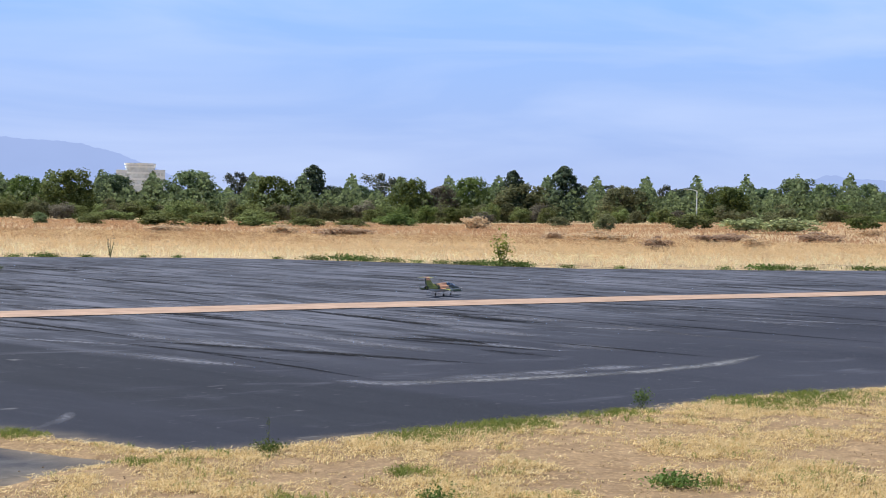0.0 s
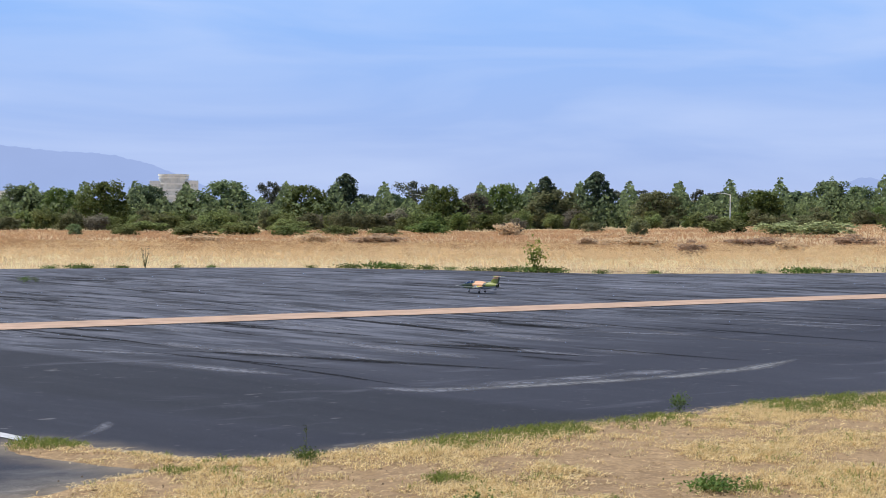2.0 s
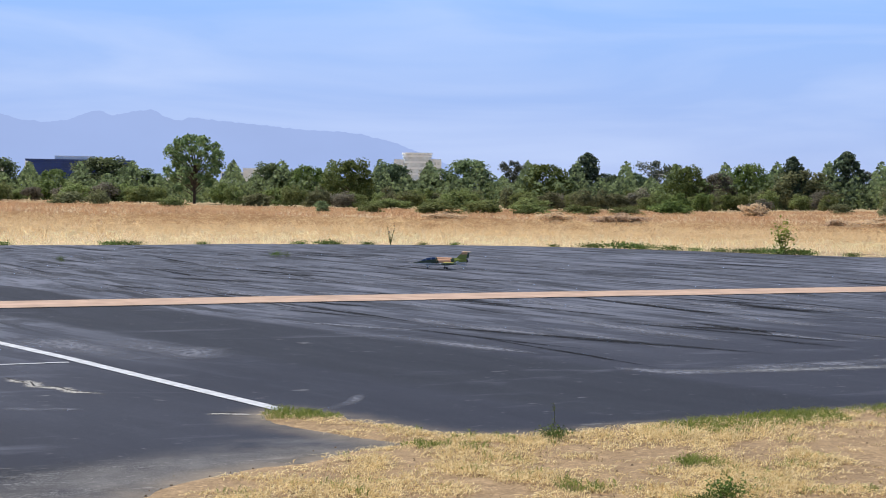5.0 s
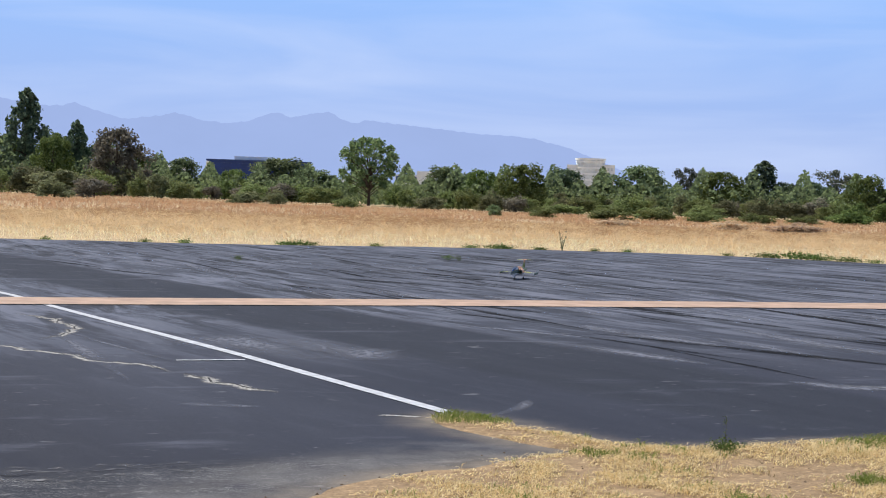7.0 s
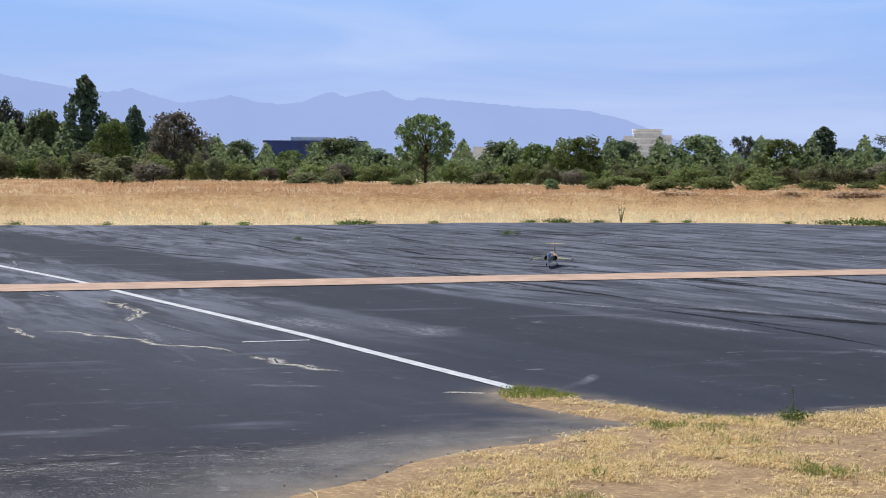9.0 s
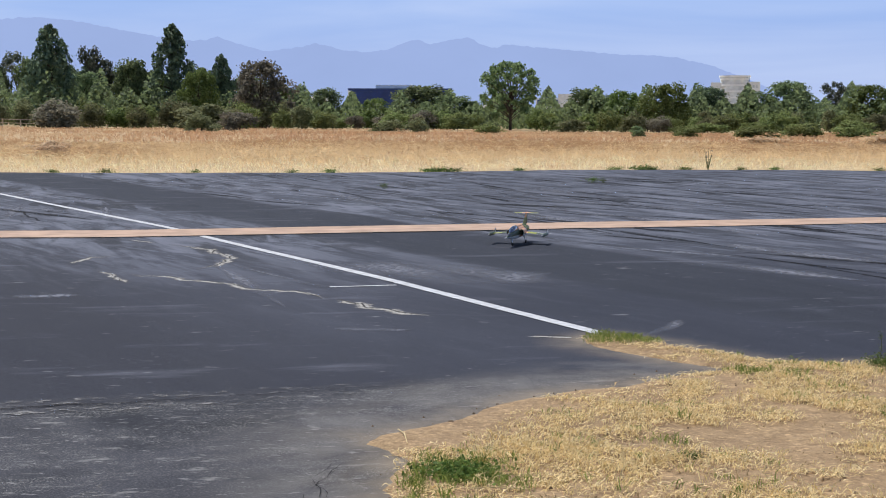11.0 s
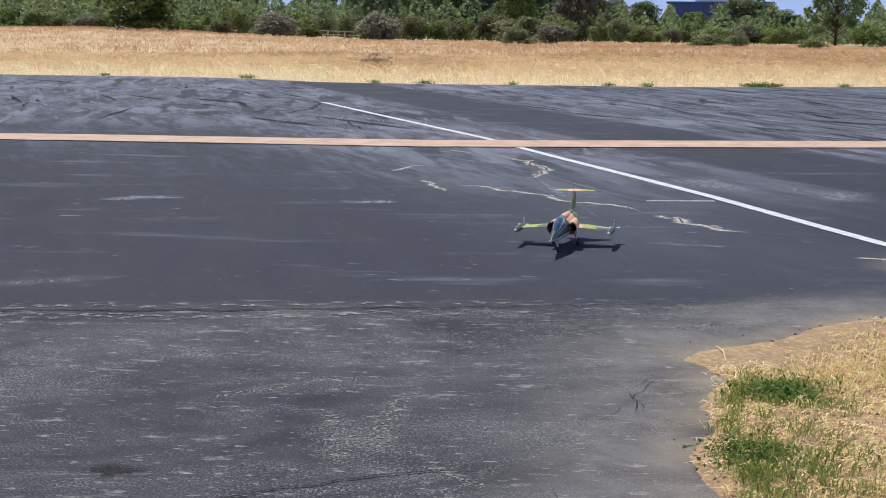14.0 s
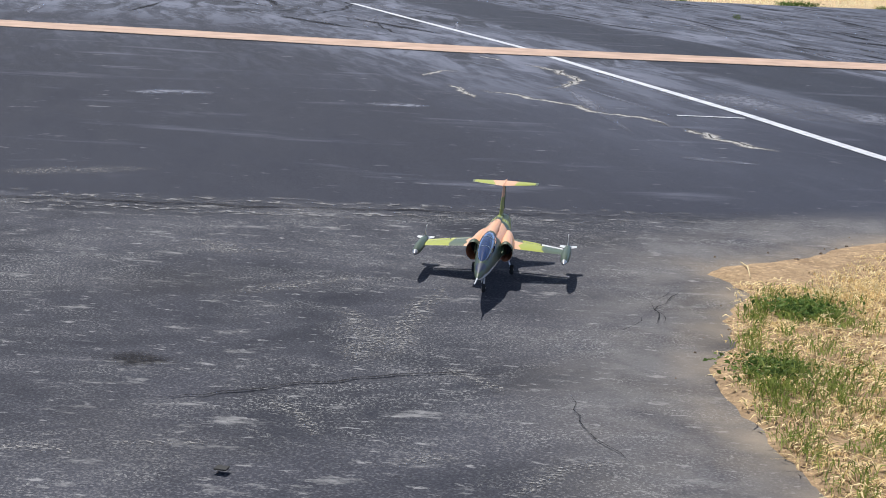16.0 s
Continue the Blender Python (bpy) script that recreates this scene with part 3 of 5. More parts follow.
SEAMS = [
    ([(-16, 5.3), (-9, 7.1), (-4.7, 8.33), (-3.3, 8.69), (-1.93, 9.10), (-0.9, 9.45), (0.3, 9.87)], 0.022),
    ([(-2.37, 4.9), (-2.16, 4.99), (-1.99, 5.13), (-1.85, 5.24), (-1.69, 5.39), (-1.5, 5.51), (-1.24, 5.65), (-1.0, 5.71)], 0.011), ([(-0.52, 7.54), (-0.57, 7.31), (-0.62, 7.08), (-0.6, 6.72)], 0.008),
    ([(-0.58, 7.45), (-0.62, 7.25), (-0.71, 7.1)], 0.006), ([(-0.68, 6.84), (-0.7, 6.66), (-0.76, 6.5)], 0.006),
    ([(-0.81, 5.62), (-0.81, 5.54), (-0.74, 5.22), (-0.64, 5.02), (-0.55, 4.94), (-0.49, 4.79)], 0.007), ([(-0.68, 7.16), (-0.59, 6.96), (-0.59, 6.74)], 0.005),
    ([(-16.57, 43.04), (-14.16, 39.81), (-12.12, 36.49), (-11.08, 35.48), (-9.98, 33.89), (-9.55, 31.36), (-9.56, 29.42), (-9.44, 27.34)], 0.16),
    ([(-11.47, 27.91), (-10.54, 29.52), (-9.54, 31.33)], 0.12), ([(-11.92, 36.2), (-13.65, 34.82), (-15.08, 34.73)], 0.12), ([(-8.0, 28.09), (-6.84, 25.41), (-6.33, 24.55)], 0.10), ([(-7.32, 23.68), (-6.93, 24.27), (-6.52, 24.91)], 0.09),
    ([(7.77, 46.9), (9.03, 47.46), (10.42, 48.82)], 0.22)]


def build_markings():
    mid = ribbon("painted_strip", STRIPE_MID, 1.3, STRIPE, 0.0095, 0.10, 0.5, seed=2.0)
    tagged(mid, "salmon-tan strip along the middle of the runway", "runway strip", kind="structure")
    for k, (off, w) in enumerate(((-0.70, 0.16), (0.69, 0.10))):
        edge = ribbon("strip_edge", [(x, y + off) for x, y in STRIPE_MID], w, TAR, 0.007, 0.9, 0.25, seed=11.0 + k)
        tagged(edge, "ragged dark tar edge along the tan strip", "worn asphalt", kind="structure")
    ln = ribbon("white_line", [(1.27, 12.05), (-0.49, 15.9), (-3.5, 21.98), (-4.27, 23.6), (-6.35, 27.4), (-10.15, 34.3)], 0.13, WHITE_LINE, 0.0065, 0.10, 0.2, seed=4.0)
    tagged(ln, "worn white painted line across the runway", "painted line", kind="structure")
    tick = ribbon("white_line", [(-1.18, 15.43), (-0.50, 15.60)], 0.06, WHITE_LINE, 0.006, 0.3, 0.1, seed=6.0)
    tagged(tick, "short thin white painted tick beside the line", "painted line", kind="structure")
    for i, (pts, w) in enumerate(CRACKS):
        ob = ribbon("crack", wander(pts, 0.10, 0.12, i), w * 2.2, CRACK_FILL, 0.004, 0.9, 0.06, True, i * 3.0)
        tagged(ob, "ragged bleached crack filled with dry debris", "crack", kind="structure")
        core = ribbon("crack", wander([(x - 0.02, y + 0.05) for x, y in pts], 0.10, 0.12, i), w * 0.28, DARK_CRACK, 0.006, 1.0, 0.08, True, i * 5.0)
        tagged(core, "dark open crack in the asphalt", "crack", kind="structure")
    for i, (pts, w) in enumerate(SEAMS):
        core = ribbon("crack", wander(pts, 0.035 if w < 0.1 else 0.2, 0.07 if w < 0.1 else 0.4, 20 + i), w * (0.65 if w > 0.05 else 1.8 if w > 0.01 else 0.9), HAIRLINE, 0.007, 1.2, 0.05, True, i * 4.0)
        tagged(core, "long dark joint crack in the asphalt", "crack", kind="structure")
    for k, (off, w) in enumerate(((0.16, 0.30), (-0.16, 0.34))):
        ob = ribbon("worn_joint", wander([(x, y + off) for x, y in SEAMS[0][0]], 0.06, 0.2, 31 + k), w, JOINT_WEAR, 0.005, 0.8, 0.1, True, 9.0 + k)
        tagged(ob, "pale worn edge along the asphalt joint", "worn asphalt", kind="structure")
    # single turning and braking marks
    for i, (pts, w, mat, lab) in enumerate((
            ([(4.92, 14.6), (5.41, 14.38), (6.03, 14.26), (7.33, 14.42), (8.51, 14.64), (9.77, 15.14), (11.13, 16.1)], 0.36, ARC_SCUFF, "long pale arc scuffed into the asphalt"),
            ([(5.61, 14.42), (7.35, 14.78), (9.08, 15.31)], 0.5, SCUFF, "broad pale scuff on the asphalt"),
            ([(4.87, 14.7), (5.31, 14.24), (6.04, 14.16)], 0.4, SCUFF, "pale scuff on the asphalt"),
            ([(11.28, 21.9), (11.58, 20.87), (11.81, 19.08), (12.35, 17.91), (12.83, 17.02), (14.2, 15.76)], 0.07, PALE_SCUFF, "thin pale line scuffed into the asphalt"),
            ([(1.61, 11.97), (1.92, 12.52), (2.06, 13.02)], 0.16, SCUFF, "short pale scuff on the asphalt"),
            ([(3.24, 10.96), (3.93, 11.14), (4.92, 11.26)], 0.06, PALE_SCUFF, "thin pale line near the verge"),
            ([(-0.94, 12.32), (-0.83, 12.32), (-0.41, 12.26), (-0.25, 12.27)], 0.22, SCUFF, "pale scuff on the asphalt"),
            ([(-1.52, 17.7), (-0.24, 17.2), (1.08, 15.84)], 1.7, SCUFF, "broad bleached patch beside the white line"),
            ([(-6.6, 14.06), (-6.22, 14.48), (-5.75, 14.51)], 0.5, SCUFF, "pale scuff on the asphalt"),
            ([(-4.24, 14.51), (-3.57, 14.74)], 0.4, SCUFF, "pale scuff on the asphalt"),
            ([(-1.66, 7.17), (-1.66, 6.98), (-1.68, 6.62), (-1.66, 6.29), (-1.63, 6.01), (-1.56, 5.68)], 0.2, SPECKLE, "loose pale grit on the asphalt"),
            ([(-1.98, 6.48), (-1.94, 6.4), (-1.74, 5.97), (-1.69, 5.58)], 0.22, SPECKLE, "loose pale grit on the asphalt"),
            ([(-1.88, 5.12), (-1.79, 5.0), (-1.68, 4.91), (-1.54, 4.69)], 0.11, SPECKLE, "loose pale grit on the asphalt"),
            ([(-2.22, 4.42), (-2.12, 4.46), (-1.94, 4.53), (-1.85, 4.56)], 0.09, SPECKLE, "loose pale grit on the asphalt"),
            ([(-2.63, 6.53), (-2.56, 6.6), (-2.35, 6.82), (-2.16, 7.03), (-2.03, 7.16)], 0.2, SPECKLE, "loose pale grit on the asphalt"),
            ([(-1.35, 5.75), (-1.31, 5.68), (-1.09, 5.5), (-1.03, 5.44)], 0.1, SPECKLE, "loose pale grit on the asphalt"),
            ([(-0.85, 4.38), (-0.79, 4.47), (-0.71, 4.7), (-0.52, 4.86)], 0.09, SPECKLE, "loose pale grit on the asphalt"),
            ([(-1.3, 4.48), (-1.15, 4.66), (-1.0, 4.73)], 0.16, SPECKLE, "loose pale grit on the asphalt"),
            ([(-2.6, 4.24), (-2.36, 4.32), (-2.22, 4.28)], 0.12, SPECKLE, "loose pale grit on the asphalt"),
            ([(-3.29, 7.71), (-2.9, 7.42), (-2.61, 7.63)], 0.3, SPECKLE, "loose pale grit on the asphalt"),
            ([(-5.3, 9.11), (-5.1, 9.26), (-4.62, 9.61), (-4.34, 9.82)], 0.4, SPECKLE, "loose pale grit on the asphalt"),
            ([(-2.78, 5.34), (-2.55, 5.37), (-2.34, 5.42)], 0.30, OIL, "dark oil stain on the asphalt"))):
        tagged(ribbon("worn_mark", pts, w, mat, 0.0035, 0.5, 0.12, True, i * 2.0), lab, "worn asphalt", kind="structure")
    # tar lines and bleached tracks along the rolling direction
    for name, mat, count, lab, lift in (("worn_streaks", SCUFF, 700, "bleached streaks along the asphalt", 0.0045), ("tar_streaks", TAR, 660, "dark tar streaks along the asphalt", 0.0055)):
        verts, faces, fades = [], [], []
        for k in range(count):
            x, y = random.uniform(-26, 38), random.uniform(15.5, 46.0)
            if y < 15.0 + 0.2 * max(0, x) or (x < -2.5 and y < 26) or -1.2 < 0.885 * x + 0.465 * y - 9.6 < 1.5 or (mat is TAR and (x < 2.0 and y < 23.5 or x < -5.0 and k % 3)) or (y < 9.0 + 0.75 * x and k % 5):
                continue
            a = radians(-62 + random.uniform(-16, 22))
            d, s = Vector((math.cos(a), math.sin(a))), Vector((-math.sin(a), math.cos(a)))
            long, wide = random.uniform(1.2, 5.5), 0.05 + 0.20 * random.random() ** 2
            if mat is SCUFF and 2.0 < x < 11.5 and y < 25.0 + 0.3 * x:      # broad bleached smears before the strip
                long, wide = random.uniform(1.2, 3.6), 0.10 + 0.5 * random.random()
            bend, n = random.uniform(-0.07, 0.07), 14
            b0 = len(verts)
            for i in range(n + 1):
                u = i / n
                p = Vector((x, y)) + d * (u - 0.5) * long + s * bend * (u * (1 - u) * 4 + 0.3 * noise.noise((k, u * 4, 0)))
                w = wide * (0.15 + math.sin(math.pi * u)) * (1 + 0.6 * noise.noise((k * 3.1, u * 7, 1))) * 0.5
                for sgn in (1, 0, -1):
                    q = p + s * sgn * w * 1.4
                    verts.append((q.x, q.y, surface_z(q.x, q.y) + lift))
                    fades.append(0.0 if sgn else math.sin(math.pi * u) ** 0.5)
            for i in range(n):
                j = b0 + 3 * i
                faces += [(j, j + 1, j + 4, j + 3), (j + 1, j + 2, j + 5, j + 4)]
        tagged(faded(raw(name, verts, faces, mat), fades), lab, "worn asphalt", kind="stuff")


def build_mountains():
    ridge = [(-60, 2.3), (-40, 3.2), (-28, 3.1), (-20, 3.5), (-16.1, 3.47), (-14.9, 3.57), (-13.5, 3.45), (-11.1, 3.01), (-9.5, 2.78), (-8.9, 2.80), (-8.35, 2.92), (-7.9, 2.78), (-7.4, 2.63), (-6.6, 2.40),
             (-5.4, 2.55), (-4.7, 2.71), (-4.2, 2.60), (-3.8, 2.48), (-2.8, 2.38), (-2.0, 2.49), (-1.2, 2.82), (-0.88, 2.86), (-0.45, 2.68), (0.2, 2.82), (1.0, 2.96), (1.4, 2.72), (1.88, 2.55), (2.5, 2.68),
             (3.2, 2.60), (4.7, 2.48), (6.7, 2.29), (8.2, 2.25), (9.0, 2.12), (10.1, 1.86), (10.9, 1.55), (11.8, 1.2), (13, 0.6), (18, 0.4), (30, 0.3), (33.6, 0.6), (34.6, 1.01), (36.0, 1.35), (36.5, 1.54), (37.1, 1.42), (37.8, 1.37), (40, 1.3), (60, 1.4)]
    verts, faces = [], []
    azs = np.arange(-60, 60.01, 0.05)
    for az in azs:
        a = radians(az)
        el = along(az, ridge) + 0.03 * noise.noise((az * 2.1, 4, 0)) + 0.045 * noise.noise((az * 4.5, 9, 0)) + 0.015 * noise.noise((az * 13, 3, 0))
        for r, f in ((4000, 0.0), (4150, 0.55 + 0.1 * noise.noise((az * 0.7, 2, 2))), (4300, 1.0), (4420, 0.4)):
            z = 1.75 + r * math.tan(radians(el)) * f if f else -8.0
            verts.append((r * math.sin(a), r * math.cos(a), z))
    for i in range(len(azs) - 1):
        for k in range(3):
            faces.append((4 * i + k, 4 * i + 4 + k, 4 * i + 5 + k, 4 * i + 1 + k))
    tagged(raw("backdrop", verts, faces, HILLS, smooth=True), "far mountain ridge with its blue haze painted on as glow", "mountains", kind="structure")


build_ground()
build_runway()
build_verge()
build_markings()
build_mountains()


# ---- the model jet ----
def ring_loft(bm, rings, close=True):
    """Skin over rings of points of equal number."""
    loops = [[bm.verts.new(p) for p in r] for r in rings]
    n = len(loops[0])
    for a, b2 in zip(loops, loops[1:]):
        for k in range(n):
            bm.faces.new((a[k], a[(k + 1) % n], b2[(k + 1) % n], b2[k]))
    if close:
        bm.faces.new(loops[0][::-1])
        bm.faces.new(loops[-1])
    bmesh.ops.recalc_face_normals(bm, faces=bm.faces)


def oval(y, rx, rz, zc, n=24, xc=0.0):
    return [(xc + rx * math.cos(2 * math.pi * k / n), y, zc + rz * math.sin(2 * math.pi * k / n)) for k in range(n)]


def foil(bm, root, tip, axis, thick):
    """A flying surface: root and tip are (x, y front, y back, z)."""
    rings = []
    for (x, yf, yb, z), t in ((root, thick), (tip, thick * 0.6)):
        c = yf - yb
        pr = [(0.0, 0.0), (0.12, 0.75), (0.35, 1.0), (0.7, 0.6), (1.0, 0.06), (0.7, -0.6), (0.35, -1.0), (0.12, -0.75)]
        rings.append([(x, yf - c * u, z + t * v) if axis == "x" else (x + t * v, yf - c * u, z) for u, v in pr])
    ring_loft(bm, rings)


def smooth(ob, angle=40):
    ob.data.shade_smooth()
    ob.data.set_sharp_from_angle(angle=radians(angle))
    return ob


def build_jet():
    jet = thing("model_jet", "model jet fighter in green and tan camouflage on the runway", "model jet")
    bm = bmesh.new()
    body = [(-0.58, 0.046, 0.046, 0.192), (-0.52, 0.051, 0.052, 0.190), (-0.42, 0.062, 0.064, 0.185), (-0.25, 0.076, 0.082, 0.176), (-0.05, 0.078, 0.086, 0.174),
            (0.12, 0.072, 0.086, 0.172), (0.28, 0.061, 0.081, 0.170), (0.40, 0.053, 0.071, 0.166), (0.50, 0.045, 0.058, 0.160), (0.60, 0.034, 0.042, 0.155),
            (0.69, 0.022, 0.025, 0.151), (0.75, 0.011, 0.011, 0.149), (0.765, 0.005, 0.005, 0.149)]
    ring_loft(bm, [oval(*s) for s in body])
    smooth(part("fuselage", bm, CAMO, jet, "slim camouflaged fuselage with a pale belly"), 60)
    bm = bmesh.new()
    tube(bm, [(0, 0.755, 0.149), (0, 0.80, 0.149), (0, 0.885, 0.149)], [0.006, 0.004, 0.003], 8)
    smooth(part("pitot_tube", bm, PALE, jet, "thin pale nose probe"))
    # spine behind the canopy
    bm = bmesh.new()
    ring_loft(bm, [oval(0.22, 0.030, 0.035, 0.245, 12), oval(0.05, 0.032, 0.032, 0.250, 12), oval(-0.2, 0.026, 0.026, 0.247, 12), oval(-0.45, 0.014, 0.016, 0.250, 12)])
    smooth(part("spine", bm, CAMO, jet), 60)
    # cockpit canopy, long and dark, with painted frames
    bm = bmesh.new()
    ring_loft(bm, [oval(0.585, 0.006, 0.006, 0.196, 16), oval(0.54, 0.024, 0.022, 0.200, 16), oval(0.47, 0.037, 0.040, 0.212, 16), oval(0.38, 0.044, 0.052, 0.222, 16),
                   oval(0.28, 0.044, 0.054, 0.228, 16), oval(0.21, 0.037, 0.044, 0.236, 16), oval(0.17, 0.026, 0.03, 0.243, 16)])
    canopy = smooth(part("canopy", bm, CANOPY, jet, "glossy dark blue cockpit canopy"), 60)
    for y, rx, rz, zc in ((0.455, 0.0392, 0.0428, 0.2135), (0.325, 0.0452, 0.0545, 0.2252), (0.215, 0.0390, 0.0455, 0.2353)):
        bm = bmesh.new()
        ring_loft(bm, [oval(y + 0.003, rx, rz, zc, 16), oval(y - 0.003, rx, rz, zc, 16)])
        smooth(part("frame_bow", bm, FRAME_PAINT, canopy), 60)
    # engine inlets with a lip, a dark throat and a shock cone
    for s in (-1, 1):
        outer, throat = bmesh.new(), bmesh.new()
        ring_loft(outer, [oval(0.205, 0.036, 0.048, 0.172, 24, s * 0.088), oval(0.195, 0.039, 0.052, 0.172, 24, s * 0.087), oval(0.08, 0.040, 0.056, 0.172, 24, s * 0.081),
                          oval(-0.10, 0.036, 0.052, 0.174, 24, s * 0.072), oval(-0.28, 0.020, 0.040, 0.178, 24, s * 0.056)], False)
        inlet = smooth(part("inlet", outer, CAMO, jet), 60)
        ring_loft(throat, [oval(0.204, 0.0355, 0.0475, 0.172, 24, s * 0.088), oval(0.12, 0.032, 0.043, 0.172, 24, s * 0.086), oval(0.05, 0.028, 0.038, 0.172, 24, s * 0.084)], False)
        for f in throat.faces:
            f.normal_flip()
        smooth(part("throat", throat, INLET_TAN, inlet, "tan painted inlet throat"), 60)
        bm = bmesh.new()
        ring_loft(bm, [oval(0.055, 0.029, 0.039, 0.172, 16, s * 0.084), oval(0.052, 0.004, 0.005, 0.172, 16, s * 0.088)])
        part("duct", bm, BLACK, inlet, "black engine duct")
        bm = bmesh.new()
        ring_loft(bm, [oval(0.235, 0.002, 0.003, 0.172, 12, s * 0.072), oval(0.19, 0.010, 0.022, 0.172, 12, s * 0.072), oval(0.10, 0.018, 0.036, 0.172, 12, s * 0.070)])
        smooth(part("shock_cone", bm, DRAB, inlet), 60)
    # wings, slightly drooping, with flaps and tip tanks
    for s in (-1, 1):
        bm = bmesh.new()
        foil(bm, (s * 0.07, 0.055, -0.185, 0.168), (s * 0.390, 0.0, -0.125, 0.140), "x", 0.0075)
        wing = smooth(part("wing", bm, CAMO, jet), 35)
        bm = bmesh.new()
        foil(bm, (s * 0.10, -0.190, -0.23, 0.1645), (s * 0.25, -0.164, -0.20, 0.1515), "x", 0.004)
        smooth(part("flap", bm, CAMO, wing), 35)
        bm = bmesh.new()
        foil(bm, (s * 0.258, -0.163, -0.196, 0.151), (s * 0.375, -0.134, -0.165, 0.1415), "x", 0.0035)
        smooth(part("aileron", bm, PALE if s < 0 else CAMO, wing, "pale grey aileron" if s < 0 else ""), 35)
        x = s * 0.400
        bm = bmesh.new()
        ring_loft(bm, [oval(0.215, 0.003, 0.003, 0.136, 14, x), oval(0.19, 0.012, 0.012, 0.136, 14, x), oval(0.13, 0.022, 0.022, 0.137, 14, x), oval(0.03, 0.026, 0.026, 0.138, 14, x),
                       oval(-0.12, 0.024, 0.024, 0.138, 14, x), oval(-0.22, 0.014, 0.014, 0.139, 14, x), oval(-0.27, 0.004, 0.004, 0.139, 14, x)])
        tank = smooth(part("tip_tank", bm, DRAB, jet, "dark green wing tip fuel tank with a silver nose"), 60)
        bm = bmesh.new()
        ring_loft(bm, [oval(0.2185, 0.0025, 0.0025, 0.136, 12, x), oval(0.19, 0.0128, 0.0128, 0.136, 12, x), oval(0.172, 0.0160, 0.0160, 0.1363, 12, x)])
        smooth(part("nose_cap", bm, STEEL, tank, "silver nose cap"), 60)
        for root, tip, ax in (((x, -0.17, -0.26, 0.150), (x, -0.22, -0.275, 0.205), "z"), ((x, -0.17, -0.26, 0.139), (x + s * 0.05, -0.22, -0.27, 0.139), "x"),
                              ((x, -0.17, -0.26, 0.139), (x - s * 0.045, -0.22, -0.27, 0.139), "x")):
            bm = bmesh.new()
            foil(bm, root, tip, ax, 0.003)
            smooth(part("tank_fin", bm, PALE, tank, "pale tank fin"), 35)
    # fin, rudder and the tailplane on top
    bm = bmesh.new()
    foil(bm, (0, -0.30, -0.585, 0.235), (0, -0.49, -0.62, 0.412), "z", 0.008)
    fin = smooth(part("fin", bm, CAMO, jet), 35)
    bm = bmesh.new()
    foil(bm, (0, -0.588, -0.645, 0.262), (0, -0.622, -0.665, 0.392), "z", 0.004)
    smooth(part("rudder", bm, DRAB, fin, "dark green rudder"), 35)
    bm = bmesh.new()
    ring_loft(bm, [oval(-0.455, 0.003, 0.003, 0.416, 10), oval(-0.50, 0.010, 0.010, 0.416, 10), oval(-0.62, 0.010, 0.009, 0.416, 10), oval(-0.70, 0.003, 0.003, 0.416, 10)])
    smooth(part("tail_fairing", bm, CAMO, fin), 60)
    for s in (-1, 1):
        bm = bmesh.new()
        foil(bm, (s * 0.006, -0.465, -0.655, 0.417), (s * 0.192, -0.60, -0.672, 0.410), "x", 0.0055)
        smooth(part("tailplane", bm, CAMO, jet), 35)
    # ventral fin and exhaust
    bm = bmesh.new()
    foil(bm, (0, -0.40, -0.58, 0.108), (0, -0.46, -0.57, 0.078), "z", 0.003)
    part("ventral_fin", bm, PALE, jet, "pale ventral fin")
    bm = bmesh.new()
    ring_loft(bm, [oval(-0.575, 0.0465, 0.0465, 0.192, 20), oval(-0.615, 0.040, 0.040, 0.193, 20)], False)
    ring_loft(bm, [oval(-0.615, 0.040, 0.040, 0.193, 20), oval(-0.613, 0.035, 0.035, 0.193, 20), oval(-0.55, 0.033, 0.033, 0.192, 20), oval(-0.548, 0.004, 0.004, 0.192, 20)], False)
    smooth(part("exhaust_nozzle", bm, DARK_METAL, jet, "dark metal exhaust nozzle"), 40)
    # landing gear
    for x, y, top, r in ((0.0, 0.40, 0.11, 0.022), (-0.105, -0.06, 0.13, 0.027), (0.105, -0.06, 0.13, 0.027)):
        bm = bmesh.new()
        tube(bm, [(x * 0.55, y - 0.01, top), (x, y, r)], [0.006, 0.005], 8)
        tube(bm, [(x - 0.012, y, r), (x + 0.012, y, r)], [0.004, 0.004], 8)
        leg = smooth(part("gear_leg", bm, STEEL, jet, "bare steel landing gear leg"))
        bm = bmesh.new()
        ring = lambda dx, rr: [(x + dx, y + rr * math.cos(2 * math.pi * k / 18), r + rr * math.sin(2 * math.pi * k / 18)) for k in range(18)]
        ring_loft(bm, [ring(-0.009, r * 0.55), ring(-0.009, r * 0.9), ring(-0.005, r), ring(0.005, r), ring(0.009, r * 0.9), ring(0.009, r * 0.55)])
        smooth(part("wheel", bm, RUBBER, leg, "black rubber wheel"))
        bm = bmesh.new()
        sx = 0.010 if x == 0 else math.copysign(0.012, x)
        box(bm, x * 0.75 + sx - 0.0015, x * 0.75 + sx + 0.0015, y - 0.03, y + 0.03, top - 0.055, top - 0.005, 0.001)
        part("gear_door", bm, PALE, leg, "pale gear door")
    for ob in jet.children_recursive:      # true proportions: a little shorter and lower
        ob.data.transform(Matrix.Diagonal((0.935, 0.94, 0.95, 1.0)))
    # anti-glare panel before the windscreen
    bm = bmesh.new()
